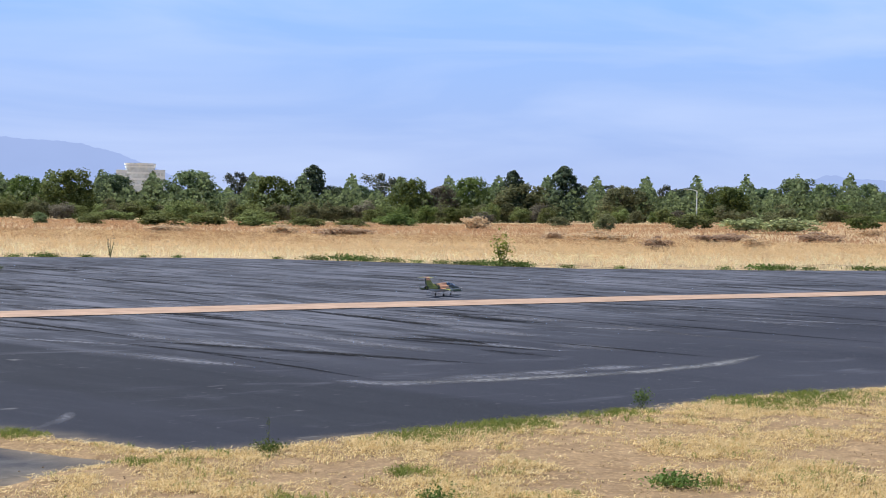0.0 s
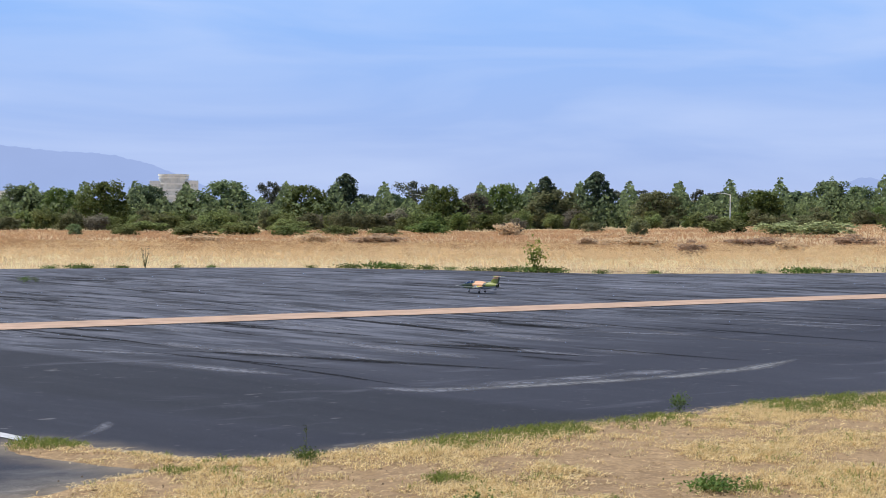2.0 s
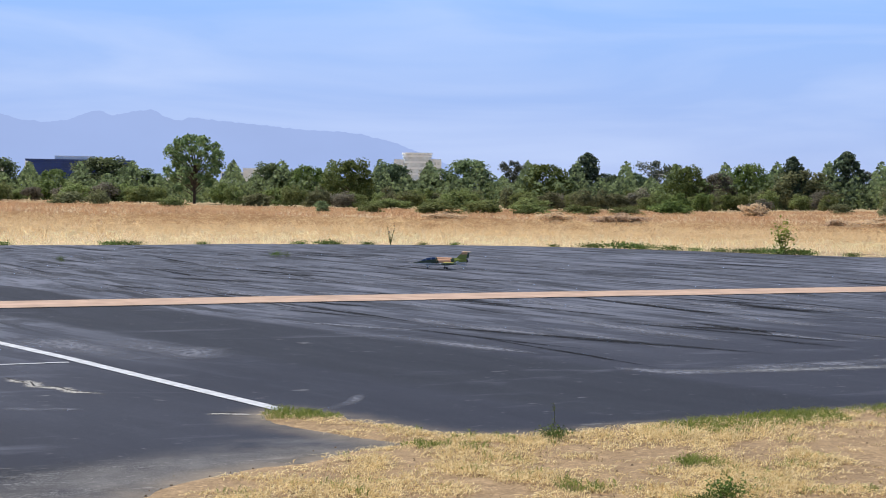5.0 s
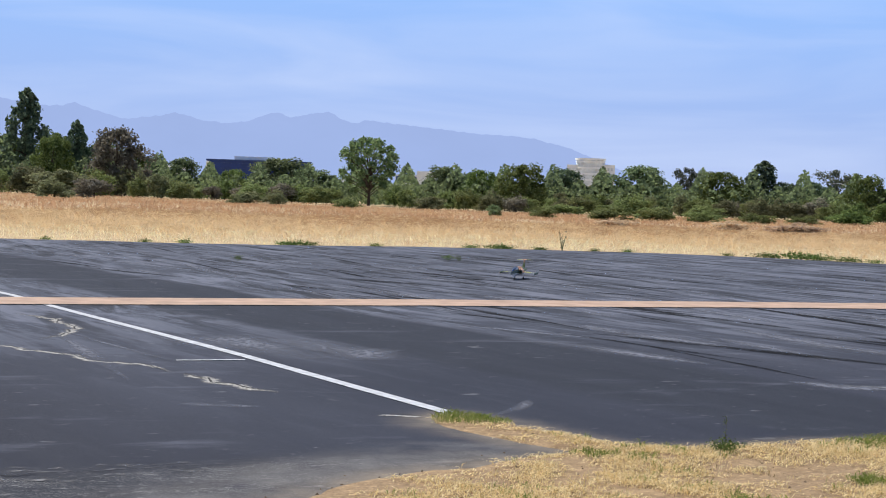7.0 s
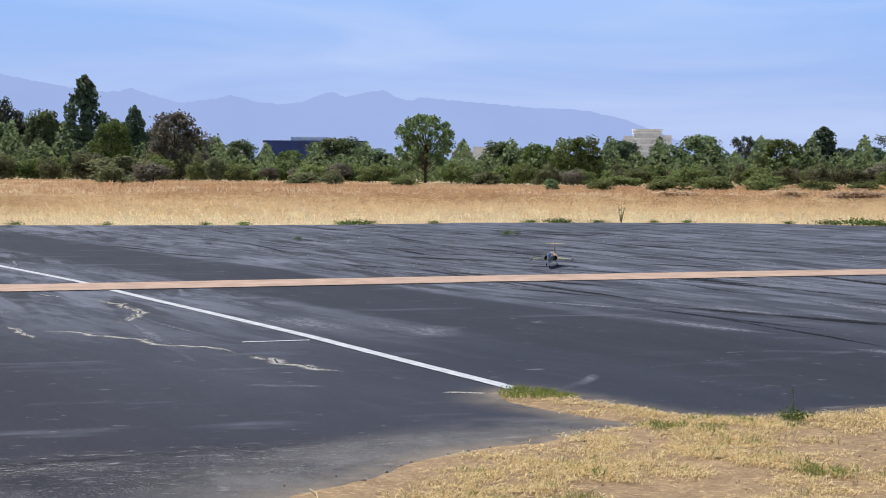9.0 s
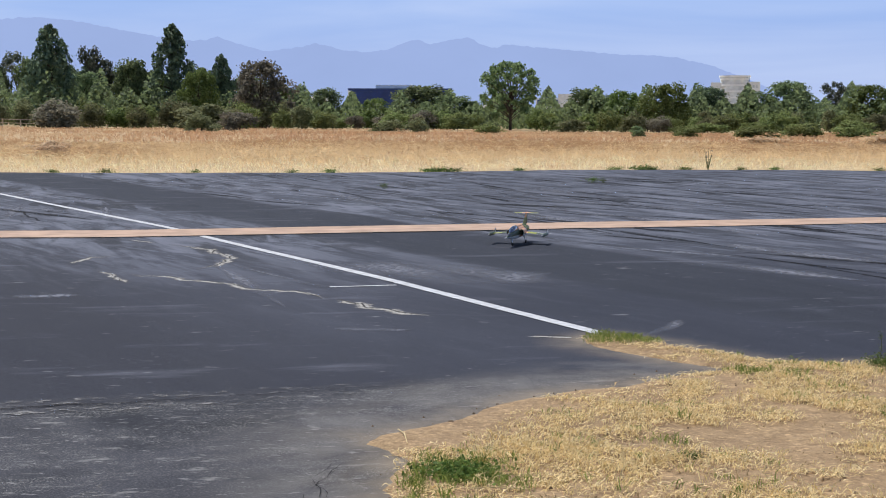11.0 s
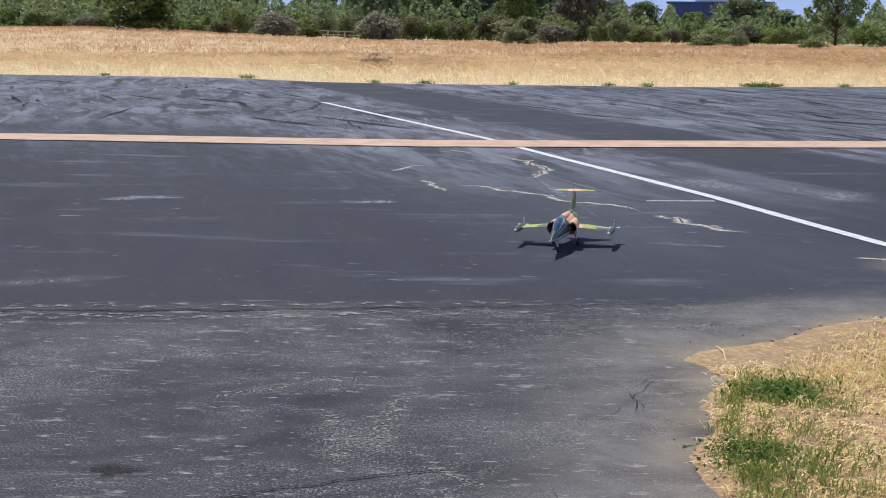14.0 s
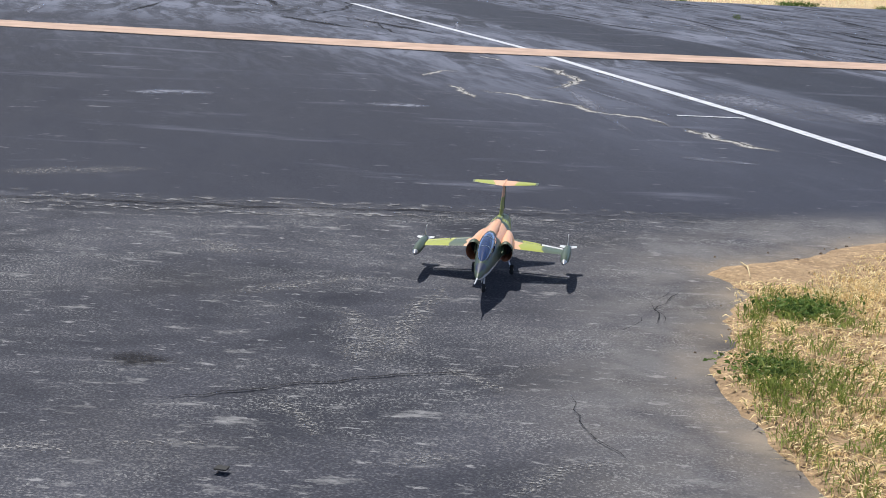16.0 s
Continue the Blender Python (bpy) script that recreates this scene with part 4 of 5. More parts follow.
    ring_loft(bm, [oval(0.54, 0.0215, 0.018, 0.172, 16), oval(0.58, 0.026, 0.018, 0.166, 16), oval(0.66, 0.012, 0.010, 0.155, 16), oval(0.70, 0.004, 0.004, 0.148, 16)])
    smooth(part("glare_panel", bm, GLARE, jet, "dark blue anti-glare panel"), 60)
    return jet


INLET_TAN = simple("tan_inlet_paint", (0.62, 0.26, 0.15), 0.5)
JET = build_jet()


# ---- trees and bushes ----
rng = np.random.default_rng(7)


def cards(centres, normals, sizes, long=1.35):
    """Small leaf sprays: one bent four-cornered blade each, facing about along the normals."""
    n = len(centres)
    a = np.cross(normals, rng.normal(size=(n, 3)))
    a /= np.linalg.norm(a, axis=1, keepdims=True) + 1e-9
    b2 = np.cross(normals, a)
    s = sizes[:, None]
    tip, base = centres + a * s * long * 0.5, centres - a * s * long * 0.5
    bend = normals * s * 0.18
    q = np.stack([base - bend, centres + b2 * s * 0.5 + bend, tip - bend, centres - b2 * s * 0.5 + bend], 1).reshape(-1, 3)
    return q


def card_mesh(name, q, material, parent):
    n = len(q) // 4
    me = bpy.data.meshes.new(name)
    me.vertices.add(4 * n)
    me.vertices.foreach_set("co", q.astype(np.float32).ravel())
    me.loops.add(4 * n)
    me.loops.foreach_set("vertex_index", np.arange(4 * n, dtype=np.int32))
    me.polygons.add(n)
    me.polygons.foreach_set("loop_start", np.arange(0, 4 * n, 4, dtype=np.int32))
    me.update(calc_edges=True)
    me.materials.append(material)
    ob = new(name, me)
    if parent:
        ob.parent = parent
    return ob


def blob_cards(blobs, per, leaf):
    """Leaf sprays over the outer shell of clumps (x, y, z, r), fewer on the underside."""
    cs, ns, ss = [], [], []
    for x, y, z, r in blobs:
        d = rng.normal(size=(per, 3))
        d /= np.linalg.norm(d, axis=1, keepdims=True)
        d[:, 2] = np.where((d[:, 2] < -0.3) & (rng.random(per) < 0.6), -d[:, 2], d[:, 2])
        rad = r * (0.55 + 0.5 * rng.random(per) ** 0.6) * (0.9 + 0.25 * np.sin(d[:, 0] * 9 + d[:, 1] * 7))
        cs.append(np.array([x, y, z]) + d * rad[:, None] * np.array([1, 1, 0.95]))
        nn = d * 0.9 + rng.normal(size=(per, 3)) * 0.45 + np.array([0, 0, 0.25])
        ns.append(nn / np.linalg.norm(nn, axis=1, keepdims=True))
        ss.append(leaf * (0.6 + 0.8 * rng.random(per)))
    return cards(np.concatenate(cs), np.concatenate(ns), np.concatenate(ss))


def crown_clumps(kind):
    """Clumps in a space one high and one wide."""
    out = []
    u = rng.random
    if kind in ("oak", "dark", "light", "grey", "rust"):
        tall = {"light": 0.36, "grey": 0.32}.get(kind, 0.30)
        lean, lobes = 0.16 * (u() - 0.5), 6.283 * u()
        for k in range(50):
            z = 0.03 + 0.86 * ((k + u()) / 50) ** 0.9
            wide = 0.44 * math.sqrt(max(0.02, 1 - ((z - tall) / 0.66) ** 2)) - 0.02
            a = k * 2.4 + u()
            rr = wide * math.sqrt(0.12 + 0.88 * u()) * (1 + 0.16 * math.sin(3 * a + lobes))
            out.append((rr * math.cos(a) + lean * z, rr * math.sin(a), z, 0.085 + 0.075 * u()))
        out += [(lean + 0.16 * (u() - 0.5), 0.1 * (u() - 0.5), 0.90, 0.09), (lean + 0.24 * (u() - 0.5), 0.1 * (u() - 0.5), 0.84, 0.11)]
    elif kind == "pine":
        for k in range(44):
            z = 0.10 + 0.86 * ((k + u()) / 44)
            wide = 0.50 * (1 - z) ** 0.85 * (0.7 + 0.5 * u()) + 0.012
            a = k * 2.4 + u()
            out.append((wide * math.cos(a) * 0.8, wide * math.sin(a) * 0.8, z - 0.02, 0.036 + 0.085 * (1 - z) + 0.03 * u()))
        for k in range(8):
            z = 0.2 + 0.08 * k
            out.append((0, 0, z, 0.13 * (1.1 - z)))
        out.append((0, 0, 0.965, 0.035))
    elif kind == "gum":
        for k in range(18):
            z = 0.34 + 0.56 * u()
            a, rr = u() * 6.283, 0.38 * math.sqrt(u()) * (1.15 - 0.5 * abs(z - 0.65))
            out.append((rr * math.cos(a), rr * math.sin(a), z, 0.085 + 0.075 * u()))
        out.append((0.02, 0, 0.90, 0.10))
    elif kind == "lone":
        for k in range(46):
            z = 0.22 + 0.69 * ((k + u()) / 46) ** 0.8
            wide = 0.46 * math.sin(math.pi * min(1.0, max(0.1, (z - 0.16) / 0.86))) ** 0.6
            a, rr = k * 2.4, wide * math.sqrt(0.2 + 0.8 * u())
            out.append((rr * math.cos(a), rr * math.sin(a), z, 0.055 + 0.05 * u()))
        out += [(0, 0, 0.92, 0.07), (0.12, 0.05, 0.93, 0.05), (-0.1, 0.0, 0.92, 0.06)]
    else:
        for k in range(20):
            a, rr = u() * 6.283, 0.36 * math.sqrt(u())
            out.append((rr * math.cos(a), rr * math.sin(a), 0.10 + 0.80 * u() * (1 - 1.2 * rr), 0.15 + 0.09 * u()))
    return out


LEAVES = {"oak": LEAF_OAK, "dark": LEAF_DARK, "light": LEAF_LIGHT, "grey": LEAF_GREY, "rust": LEAF_RUST, "pine": LEAF_PINE, "gum": LEAF_GUM, "lone": LEAF_LONE,
          "bush_o": LEAF_OLIVE, "bush_g": LEAF_GREY, "bush_l": LEAF_LIGHT, "bush_r": LEAF_RUST, "bush_x": LEAF_OAK, "bush_y": LEAF_GREY, "bush_w": LEAF_WILLOW, "bush_d": LEAF_BRUSH}
TREE_LABEL = {"oak": "broad green oak tree behind the dry field", "dark": "dense dark green oak tree behind the field", "light": "fresh green leafy tree behind the field",
              "grey": "grey-green leafy tree behind the field", "rust": "tree with dull rusty brown foliage behind the field", "pine": "tall dark green conifer behind the field",
              "gum": "open-crowned eucalyptus tree with sparse clumps", "lone": "tall airy tree standing alone before the tree line"}
BUSH_LABEL = {"bush_o": "olive green bush at the edge of the field", "bush_g": "grey-green bush at the edge of the field", "bush_l": "fresh green bush at the edge of the field",
              "bush_r": "dry brownish bush at the edge of the field", "bush_x": "small round green bush in the dry grass", "bush_y": "dull olive bush at the edge of the field",
              "bush_w": "pale willow thicket at the edge of the field", "bush_d": "low dry brown brush in the golden grass"}


def build_tree(kind, variant):
    """One tree, one metre high and one wide; the copies are scaled."""
    bush = kind.startswith("bush")
    t = thing("bush" if bush else "tree", (BUSH_LABEL if bush else TREE_LABEL)[kind], "bush" if bush else "tree", group="bushes along the field" if bush else "trees behind the field")
    clumps = crown_clumps(kind)
    bm = bmesh.new()
    top = 0.35 if bush else (0.93 if kind == "pine" else 0.7)
    w = 0.016 if not bush else 0.012
    sway = 0.05 * (rng.random() - 0.5)
    tube(bm, [(0, 0, -0.03), (sway * 0.3, 0, top * 0.3), (sway, 0.01, top * 0.65), (sway * 0.6, 0, top)], [w * 1.5, w * 1.1, w * 0.7, w * 0.2], 7)
    limbs = clumps if kind in ("gum", "lone") else clumps[::4]
    for x, y, z, r in limbs:
        z0 = max(0.04, min(top * 0.85, z * (0.55 if kind != "pine" else 0.95) - 0.02))
        s = sway * z0 / top
        tube(bm, [(s, 0, z0), (s + (x - s) * 0.5, y * 0.5, z0 + (z - z0) * 0.62), (x, y, z)], [w * 0.55, w * 0.38, w * 0.12], 5)
    part("trunk", bm, BARK, t, "brown trunk with limbs")
    leaf = {"pine": 0.030, "lone": 0.028, "gum": 0.030}.get(kind, 0.031 if not bush else 0.048)
    per = {"pine": 84, "lone": 105, "gum": 130}.get(kind, 112 if not bush else 105)
    card_mesh("crown", blob_cards(clumps, per, leaf), LEAVES[kind], t)
    return t


STORE = {}


def plant(kind, az, dist, el_top, el_base, wide):
    """Stands a copy of a tree on the ground at azimuth az and distance dist, as high and wide as those angles make it."""
    a = radians(az)
    x, y = dist * math.sin(a), dist * math.cos(a)
    z = ground_z(x, y)
    tall = max(0.8, 1.75 + dist * math.tan(radians(el_top - 0.14)) - z)
    w = dist * radians(wide)
    pool = STORE.setdefault(kind, [])
    m = Matrix.Translation((x, y, z)) @ Matrix.Rotation(rng.random() * 6.283, 4, "Z") @ Matrix.Diagonal((w, w, tall, 1))
    if len(pool) < (5 if kind in ("oak", "pine", "light", "dark") else 3 if kind != "lone" else 1):
        t = build_tree(kind, len(pool))
        t.matrix_basis = m
        pool.append(t)
        return t
    src = pool[int(rng.integers(len(pool)))]
    keep = src.matrix_basis.copy()
    src.matrix_basis = Matrix.Identity(4)
    c = copy_thing(src, m)
    src.matrix_basis = keep
    return c


# kind, azimuth, top and width in degrees about the viewpoint
TREES = [
    ("pine", -14.41, 3.46, 1.82), ("gum", -12.81, 2.68, 1.60), ("pine", -10.02, 3.54, 1.82), ("oak", -11.49, 2.26, 1.60), ("pine", -8.23, 2.45, 1.07),
    ("rust", -6.75, 2.26, 1.93), ("oak", -13.35, 1.78, 1.50), ("light", -9.08, 1.89, 1.28), ("oak", -4.39, 1.21, 1.33), ("dark", -5.45, 1.00, 0.73),
    ("oak", -0.89, 1.32, 2.35), ("oak", 0.50, 0.93, 1.93), ("light", -2.59, 0.82, 1.07), ("lone", 2.59, 2.22, 2.25), ("oak", 5.48, 1.20, 1.54),
    ("light", 6.87, 1.11, 1.37), ("oak", 6.05, 0.97, 1.60), ("oak", 6.95, 0.79, 1.07), ("light", 8.45, 1.39, 1.60), ("dark", 10.02, 1.24, 1.93),
    ("oak", 11.42, 1.06, 1.18), ("oak", 12.87, 1.45, 2.10), ("gum", 14.51, 1.43, 1.03), ("light", 15.82, 1.31, 1.67), ("pine", 17.34, 1.73, 1.60),
    ("dark", 18.37, 0.94, 1.07), ("dark", 19.12, 1.02, 1.03), ("gum", 19.86, 1.48, 1.33), ("light", 21.03, 1.31, 1.33), ("rust", 22.11, 1.06, 1.24),
    ("light", 23.21, 1.40, 1.33), ("oak", 24.03, 1.09, 1.07), ("pine", 24.92, 1.67, 1.24), ("grey", 25.21, 1.18, 1.97), ("pine", 26.81, 1.87, 1.54),
    ("gum", 28.18, 1.21, 1.82), ("grey", 28.98, 1.14, 1.67), ("oak", 29.87, 1.09, 1.07), ("gum", 30.64, 1.21, 1.11), ("dark", 31.43, 1.14, 1.50),
    ("gum", 32.26, 1.15, 0.73), ("light", 32.92, 1.21, 1.54), ("dark", 34.01, 1.16, 1.46), ("oak", 35.47, 1.54, 1.71), ("oak", 36.44, 1.36, 1.41),
    ("gum", 37.34, 1.27, 0.98), ("oak", 37.93, 1.38, 1.07),
]
# kind, azimuth, top, base and width in degrees
BUSHES = [
    ("g", -1.96, -0.02, -0.48, 1.60), ("o", 1.75, -0.14, -0.53, 1.18), ("g", 4.96, 0.06, -0.49, 1.28), ("x", 7.31, -0.21, -0.55, 0.56), ("g", -0.80, 0.12, -0.51, 0.86),
    ("y", -9.00, 0.38, -0.45, 1.28), ("r", -7.58, 0.50, -0.44, 1.50), ("o", 9.97, -0.09, -0.52, 1.50), ("o", 11.66, -0.01, -0.47, 1.28), ("o", 13.33, -0.05, -0.58, 1.50),
    ("o", 15.20, 0.03, -0.49, 1.50), ("r", -14.27, 0.75, -0.28, 1.60), ("x", 7.41, -0.30, -0.67, 0.56), ("o", 9.19, -0.20, -0.70, 1.07), ("o", 13.48, -0.08, -0.67, 1.46),
    ("o", 11.65, -0.22, -0.72, 1.71), ("o", 15.21, -0.15, -0.66, 1.50), ("o", 17.12, -0.20, -0.62, 1.50), ("o", 18.82, -0.23, -0.61, 1.28), ("l", 20.53, -0.04, -0.56, 1.93),
    ("r", 23.69, 0.08, -0.52, 1.18), ("g", 26.62, -0.07, -0.46, 0.96), ("g", 28.33, 0.15, -0.57, 0.90), ("o", 31.56, 0.17, -0.46, 1.71), ("w", 33.62, 0.13, -0.54, 1.93),
    ("w", 35.26, 0.12, -0.55, 2.14), ("l", 37.76, 0.21, -0.37, 1.28),
    ("l", -23.07, 1.89, -0.02, 3.0), ("r", -18.17, 0.78, 0.01, 1.75), ("r", -14.17, 0.77, -0.19, 1.71), ("g", -8.81, 0.7, -0.29, 2.35), ("g", -19.98, 0.35, 0.0, 0.64), ("y", -20.12, 0.4, 0.03, 0.86),
]

# dry brush out in the field: azimuth, top, base and width in degrees
DRY_BRUSH = [
    (16.2, -0.65, -1.12, 1.5), (18.58, -0.69, -1.12, 2.35), (23.56, -0.07, -0.71, 1.28), (28.15, -0.69, -1.2, 2.78), (32.76, -0.59, -1.1, 2.35), (36.23, -0.6, -1.02, 1.93),
    (38.03, -0.34, -0.83, 1.28), (30.37, -1.13, -1.42, 1.28), (34.0, -0.94, -1.28, 1.28), (26.45, -0.8, -1.15, 1.28), (12.01, -0.87, -1.12, 1.71), (16.1, -0.67, -1.04, 1.07),
    (18.64, -0.67, -1.13, 1.71), (-14.53, -0.88, -1.43, 1.93), (-14.45, -1.21, -1.58, 1.5)]

TREE_DIST = {"pine": 292, "oak": 300, "dark": 306, "light": 284, "grey": 288, "rust": 280, "gum": 325, "lone": 262}


def build_woods():
    for i, (kind, az, el, wide) in enumerate(TREES):
        plant(kind, az, TREE_DIST[kind] + 14 * (rng.random() - 0.5), el, 0, wide * {"lone": 1.22, "pine": 1.75}.get(kind, 1.3))
    # the row behind, and on past both sides of the view
    for az in np.concatenate([np.arange(-46, -5, 0.75), np.arange(-5, 56, 1.15)]):
        if -16 < az < -5 or not -30 < az < 39 or rng.random() < 0.75:
            kind = ("oak", "dark", "oak", "light", "gum", "pine", "grey")[int(rng.integers(7))]
            lift = along(az, [(-46, 2.4), (-16, 2.3), (-13, 2.0), (-6.5, 1.6), (-4, 0.45), (4.5, 0.4), (8, 0.62), (20, 0.72), (39, 0.85), (56, 1.2)])
            plant(kind, az + rng.random() - 0.5, (345 if az > -5 else 312) + 40 * rng.random(), lift * (0.85 + 0.3 * rng.random()), 0, 1.5 + 0.6 * rng.random())
    for k, az, el, el2, wide in BUSHES:
        dist = 100.0      # out to where the ground stands at the angle of the bush's foot
        while dist < 236 and math.degrees(math.atan2(ground_z(dist * math.sin(radians(az)), dist * math.cos(radians(az))) - 1.75, dist)) < el2 - 0.14:
            dist += 2.0
        plant("bush_" + k, az, dist, el + 0.05, el2, wide * 1.1)
    for az in np.arange(-34, 46, 0.5):
        if rng.random() < 0.9 and abs(az - 2.6) > 0.8 and not 26.8 < az < 27.9:
            k = "ooogglroy"[int(rng.integers(9))]
            high = along(az, [(-34, 0.55), (-15, 0.5), (-6, 0.42), (-4, 0.20), (7, 0.22), (20, 0.22), (46, 0.35)])
            plant("bush_" + k, az + 0.5 * rng.random(), 250 + 24 * rng.random(), high * (0.6 + 1.3 * rng.random()) + 0.08, 0, 0.75 + 0.6 * rng.random())
    for az, el, el2, wide in DRY_BRUSH:
        dist = (1.80 if el2 < -0.9 else 1.9) / math.tan(radians(-el2))
        plant("bush_d", az, min(dist, 225), el + 0.14, el2, wide)
    # undergrowth that closes the gaps under the crowns
    n = 130000
    az = np.radians(rng.uniform(-48, 58, n))
    d = rng.uniform(282, 335, n)
    x, y = d * np.sin(az), d * np.cos(az)
    lift = np.interp(np.degrees(az), [-48, -15, -6, -4, 8, 39, 58], [10.0, 10.5, 9.0, 6.2, 8.2, 8.2, 9.0])
    lump = 0.75 + 0.35 * np.sin(np.degrees(az) * 5.1) * np.sin(np.degrees(az) * 1.7 + 1)
    base = np.array([ground_z(px, py) for px, py in zip(x, y)])
    z = base + lift * lump * rng.random(n) ** 0.8
    nn = rng.normal(size=(n, 3)) * 0.6 + np.array([-0.3, -0.5, 0.5])
    nn /= np.linalg.norm(nn, axis=1, keepdims=True)
    ob = card_mesh("undergrowth", cards(np.stack([x, y, z], 1), nn, rng.uniform(0.3, 0.7, n)), LEAF_OAK, None)
    tagged(ob, "grey-green undergrowth below the tree line", "undergrowth", kind="stuff")


build_woods()


# ---- far buildings, fence and poles ----
def at(az, dist, z=0.0):
    a = radians(az)
    return pose(dist * math.sin(a), dist * math.cos(a), z, 0, 0, -az)


def wall_windows(parent, x0, x1, y, z0, z1, cols, rows, material, gap=0.35):
    """Panes in a wall facing the runway, each set 5 cm into its own recess."""
    w, h = (x1 - x0) / cols, (z1 - z0) / rows
    for i in range(cols):
        for j in range(rows):
            bm = bmesh.new()
            box(bm, x0 + i * w + gap / 2, x0 + (i + 1) * w - gap / 2, y - 0.12, y + 0.1, z0 + j * h + gap, z0 + (j + 1) * h - gap)
            part("window", bm, material, parent)


def build_offices():
    # long office block, blue glass
    b2 = thing("office_building", "long low office building with dark blue glass front", "building", at(-1.56, 620, -1.5))
    bm = bmesh.new()
    box(bm, -21.0, 21.0, 0, 22, 0, 14.0, 0.1)
    wall = part("wall", bm, BLUE_GLASS, b2, "dark blue glass front")
    for k in range(6):
        bm = bmesh.new()
        box(bm, -21.1, 21.1, -0.25, 0.0, 2.0 + 2.2 * k, 2.22 + 2.2 * k)
        part("mullion", bm, BLUE_FRAME, b2)
    bm = bmesh.new()
    box(bm, -21.3, 21.3, -0.3, 22.3, 14.0, 14.5, 0.05)
    part("roof", bm, BLUE_FRAME, b2, "blue-grey roof edge")
    bm = bmesh.new()
    box(bm, -10, 6, 4, 16, 14.5, 16.0, 0.05)
    part("penthouse", bm, WHITE_WALL, b2, "white rooftop plant room")
    bm = bmesh.new()
    box(bm, -21.2, -19.6, -0.5, 0.0, 0.0, 13.6, 0.05)
    part("corner_pier", bm, WHITE_WALL, b2, "white corner pier")
    # white drum-fronted tower
    c = thing("tower_building", "white office tower with a round front", "building", at(10.92, 700, -0.8))
    bm = bmesh.new()
    tube(bm, [(0, 6, 0), (0, 6, 20.6)], [6.6, 6.6], 40)
    part("drum", bm, PALE_GLASS, c, "round glazed front")
    for k in range(7):
        bm = bmesh.new()
        tube(bm, [(0, 6, 2.2 + 2.8 * k), (0, 6, 3.0 + 2.8 * k)], [6.85, 6.85], 40)
        part("floor_band", bm, WHITE_WALL, c, "white floor band")
    bm = bmesh.new()
    tube(bm, [(0, 6, 20.2), (0, 6, 21.0)], [7.1, 7.1], 40)
    part("roof", bm, WHITE_WALL, c, "white round roof edge")
    for x0, x1, top in ((-10.8, -5.0, 17.9), (5.2, 11.2, 18.2)):
        bm = bmesh.new()
        box(bm, x0, x1, 3, 20, 0, top, 0.1)
        wing = part("wing", bm, WHITE_WALL, c, "white side wing")
        wall_windows(c, x0 + 0.4, x1 - 0.4, 3, 4, top - 0.8, 3, 5, PALE_GLASS, 0.7)
    # white building with a dark roof, half behind trees
    d = thing("white_building", "white building with dark window band behind trees", "building", at(4.6, 520, -1.3))
    bm = bmesh.new()
    box(bm, -9.5, 8.0, 0, 14, 0, 9.2, 0.1)
    part("wall", bm, WHITE_WALL, d)
    bm = bmesh.new()
    box(bm, -9.0, -2.0, -0.2, 0.05, 6.6, 8.6)
    part("window_band", bm, BLUE_GLASS, d, "dark window band")
    bm = bmesh.new()
    box(bm, -2, 8.3, -0.2, 14.2, 9.2, 10.6, 0.1)
    part("roof", bm, WHITE_WALL, d)
    bm = bmesh.new()
    box(bm, -9.3, -2.2, -0.12, 0.05, 2.0, 4.6)
    part("window_band", bm, BLUE_GLASS, d, "dark window band")
    for az, dist, w, h, lab in ((18.6, 480, 5.5, 5.6, "low white building behind the tree line"), (23.9, 480, 9, 4.2, "low pale building behind the tree line"),
                                (27.6, 430, 7, 6.4, "pale house with a grey roof behind trees"), (2.1, 560, 12, 7.5, "low white building behind the lone tree"),
                                (-4.6, 560, 7, 10.5, "small white building behind trees")):
        e = thing("white_building", lab, "building", at(az, dist, -1.5))
        bm = bmesh.new()
        box(bm, -w / 2, w / 2, 0, 8, 0, h * 0.8, 0.05)
        part("wall", bm, WHITE_WALL, e)
        bm = bmesh.new()
        box(bm, -w / 2 - 0.3, w / 2 + 0.3, -0.3, 8.3, h * 0.8, h, 0.15)
        part("roof", bm, WHITE_WALL, e)
        wall_windows(e, -w / 2 + 0.4, w / 2 - 0.4, 0, h * 0.3, h * 0.7, 3, 1, BLUE_GLASS, 0.5)


def build_fence():
    f = thing("rail_fence", "pale wooden rail fence along the far side of the field", "fence")
    az = np.arange(-31, -8, 0.62)
    feet = [(262 * math.sin(radians(a)), 262 * math.cos(radians(a))) for a in az]
    for x, y in feet:
        bm = bmesh.new()
        z = ground_z(x, y)
        box(bm, x - 0.09, x + 0.09, y - 0.09, y + 0.09, z - 0.1, z + 1.25, 0.01)
        part("post", bm, FENCE_WOOD, f)
    for (x0, y0), (x1, y1) in zip(feet, feet[1:]):
        for h in (0.6, 1.2):
            bm = bmesh.new()
            tube(bm, [(x0, y0 - 0.12, ground_z(x0, y0) + h), (x1, y1 - 0.12, ground_z(x1, y1) + h)], [0.06, 0.06], 5)
            part("rail", bm, FENCE_WOOD, f)


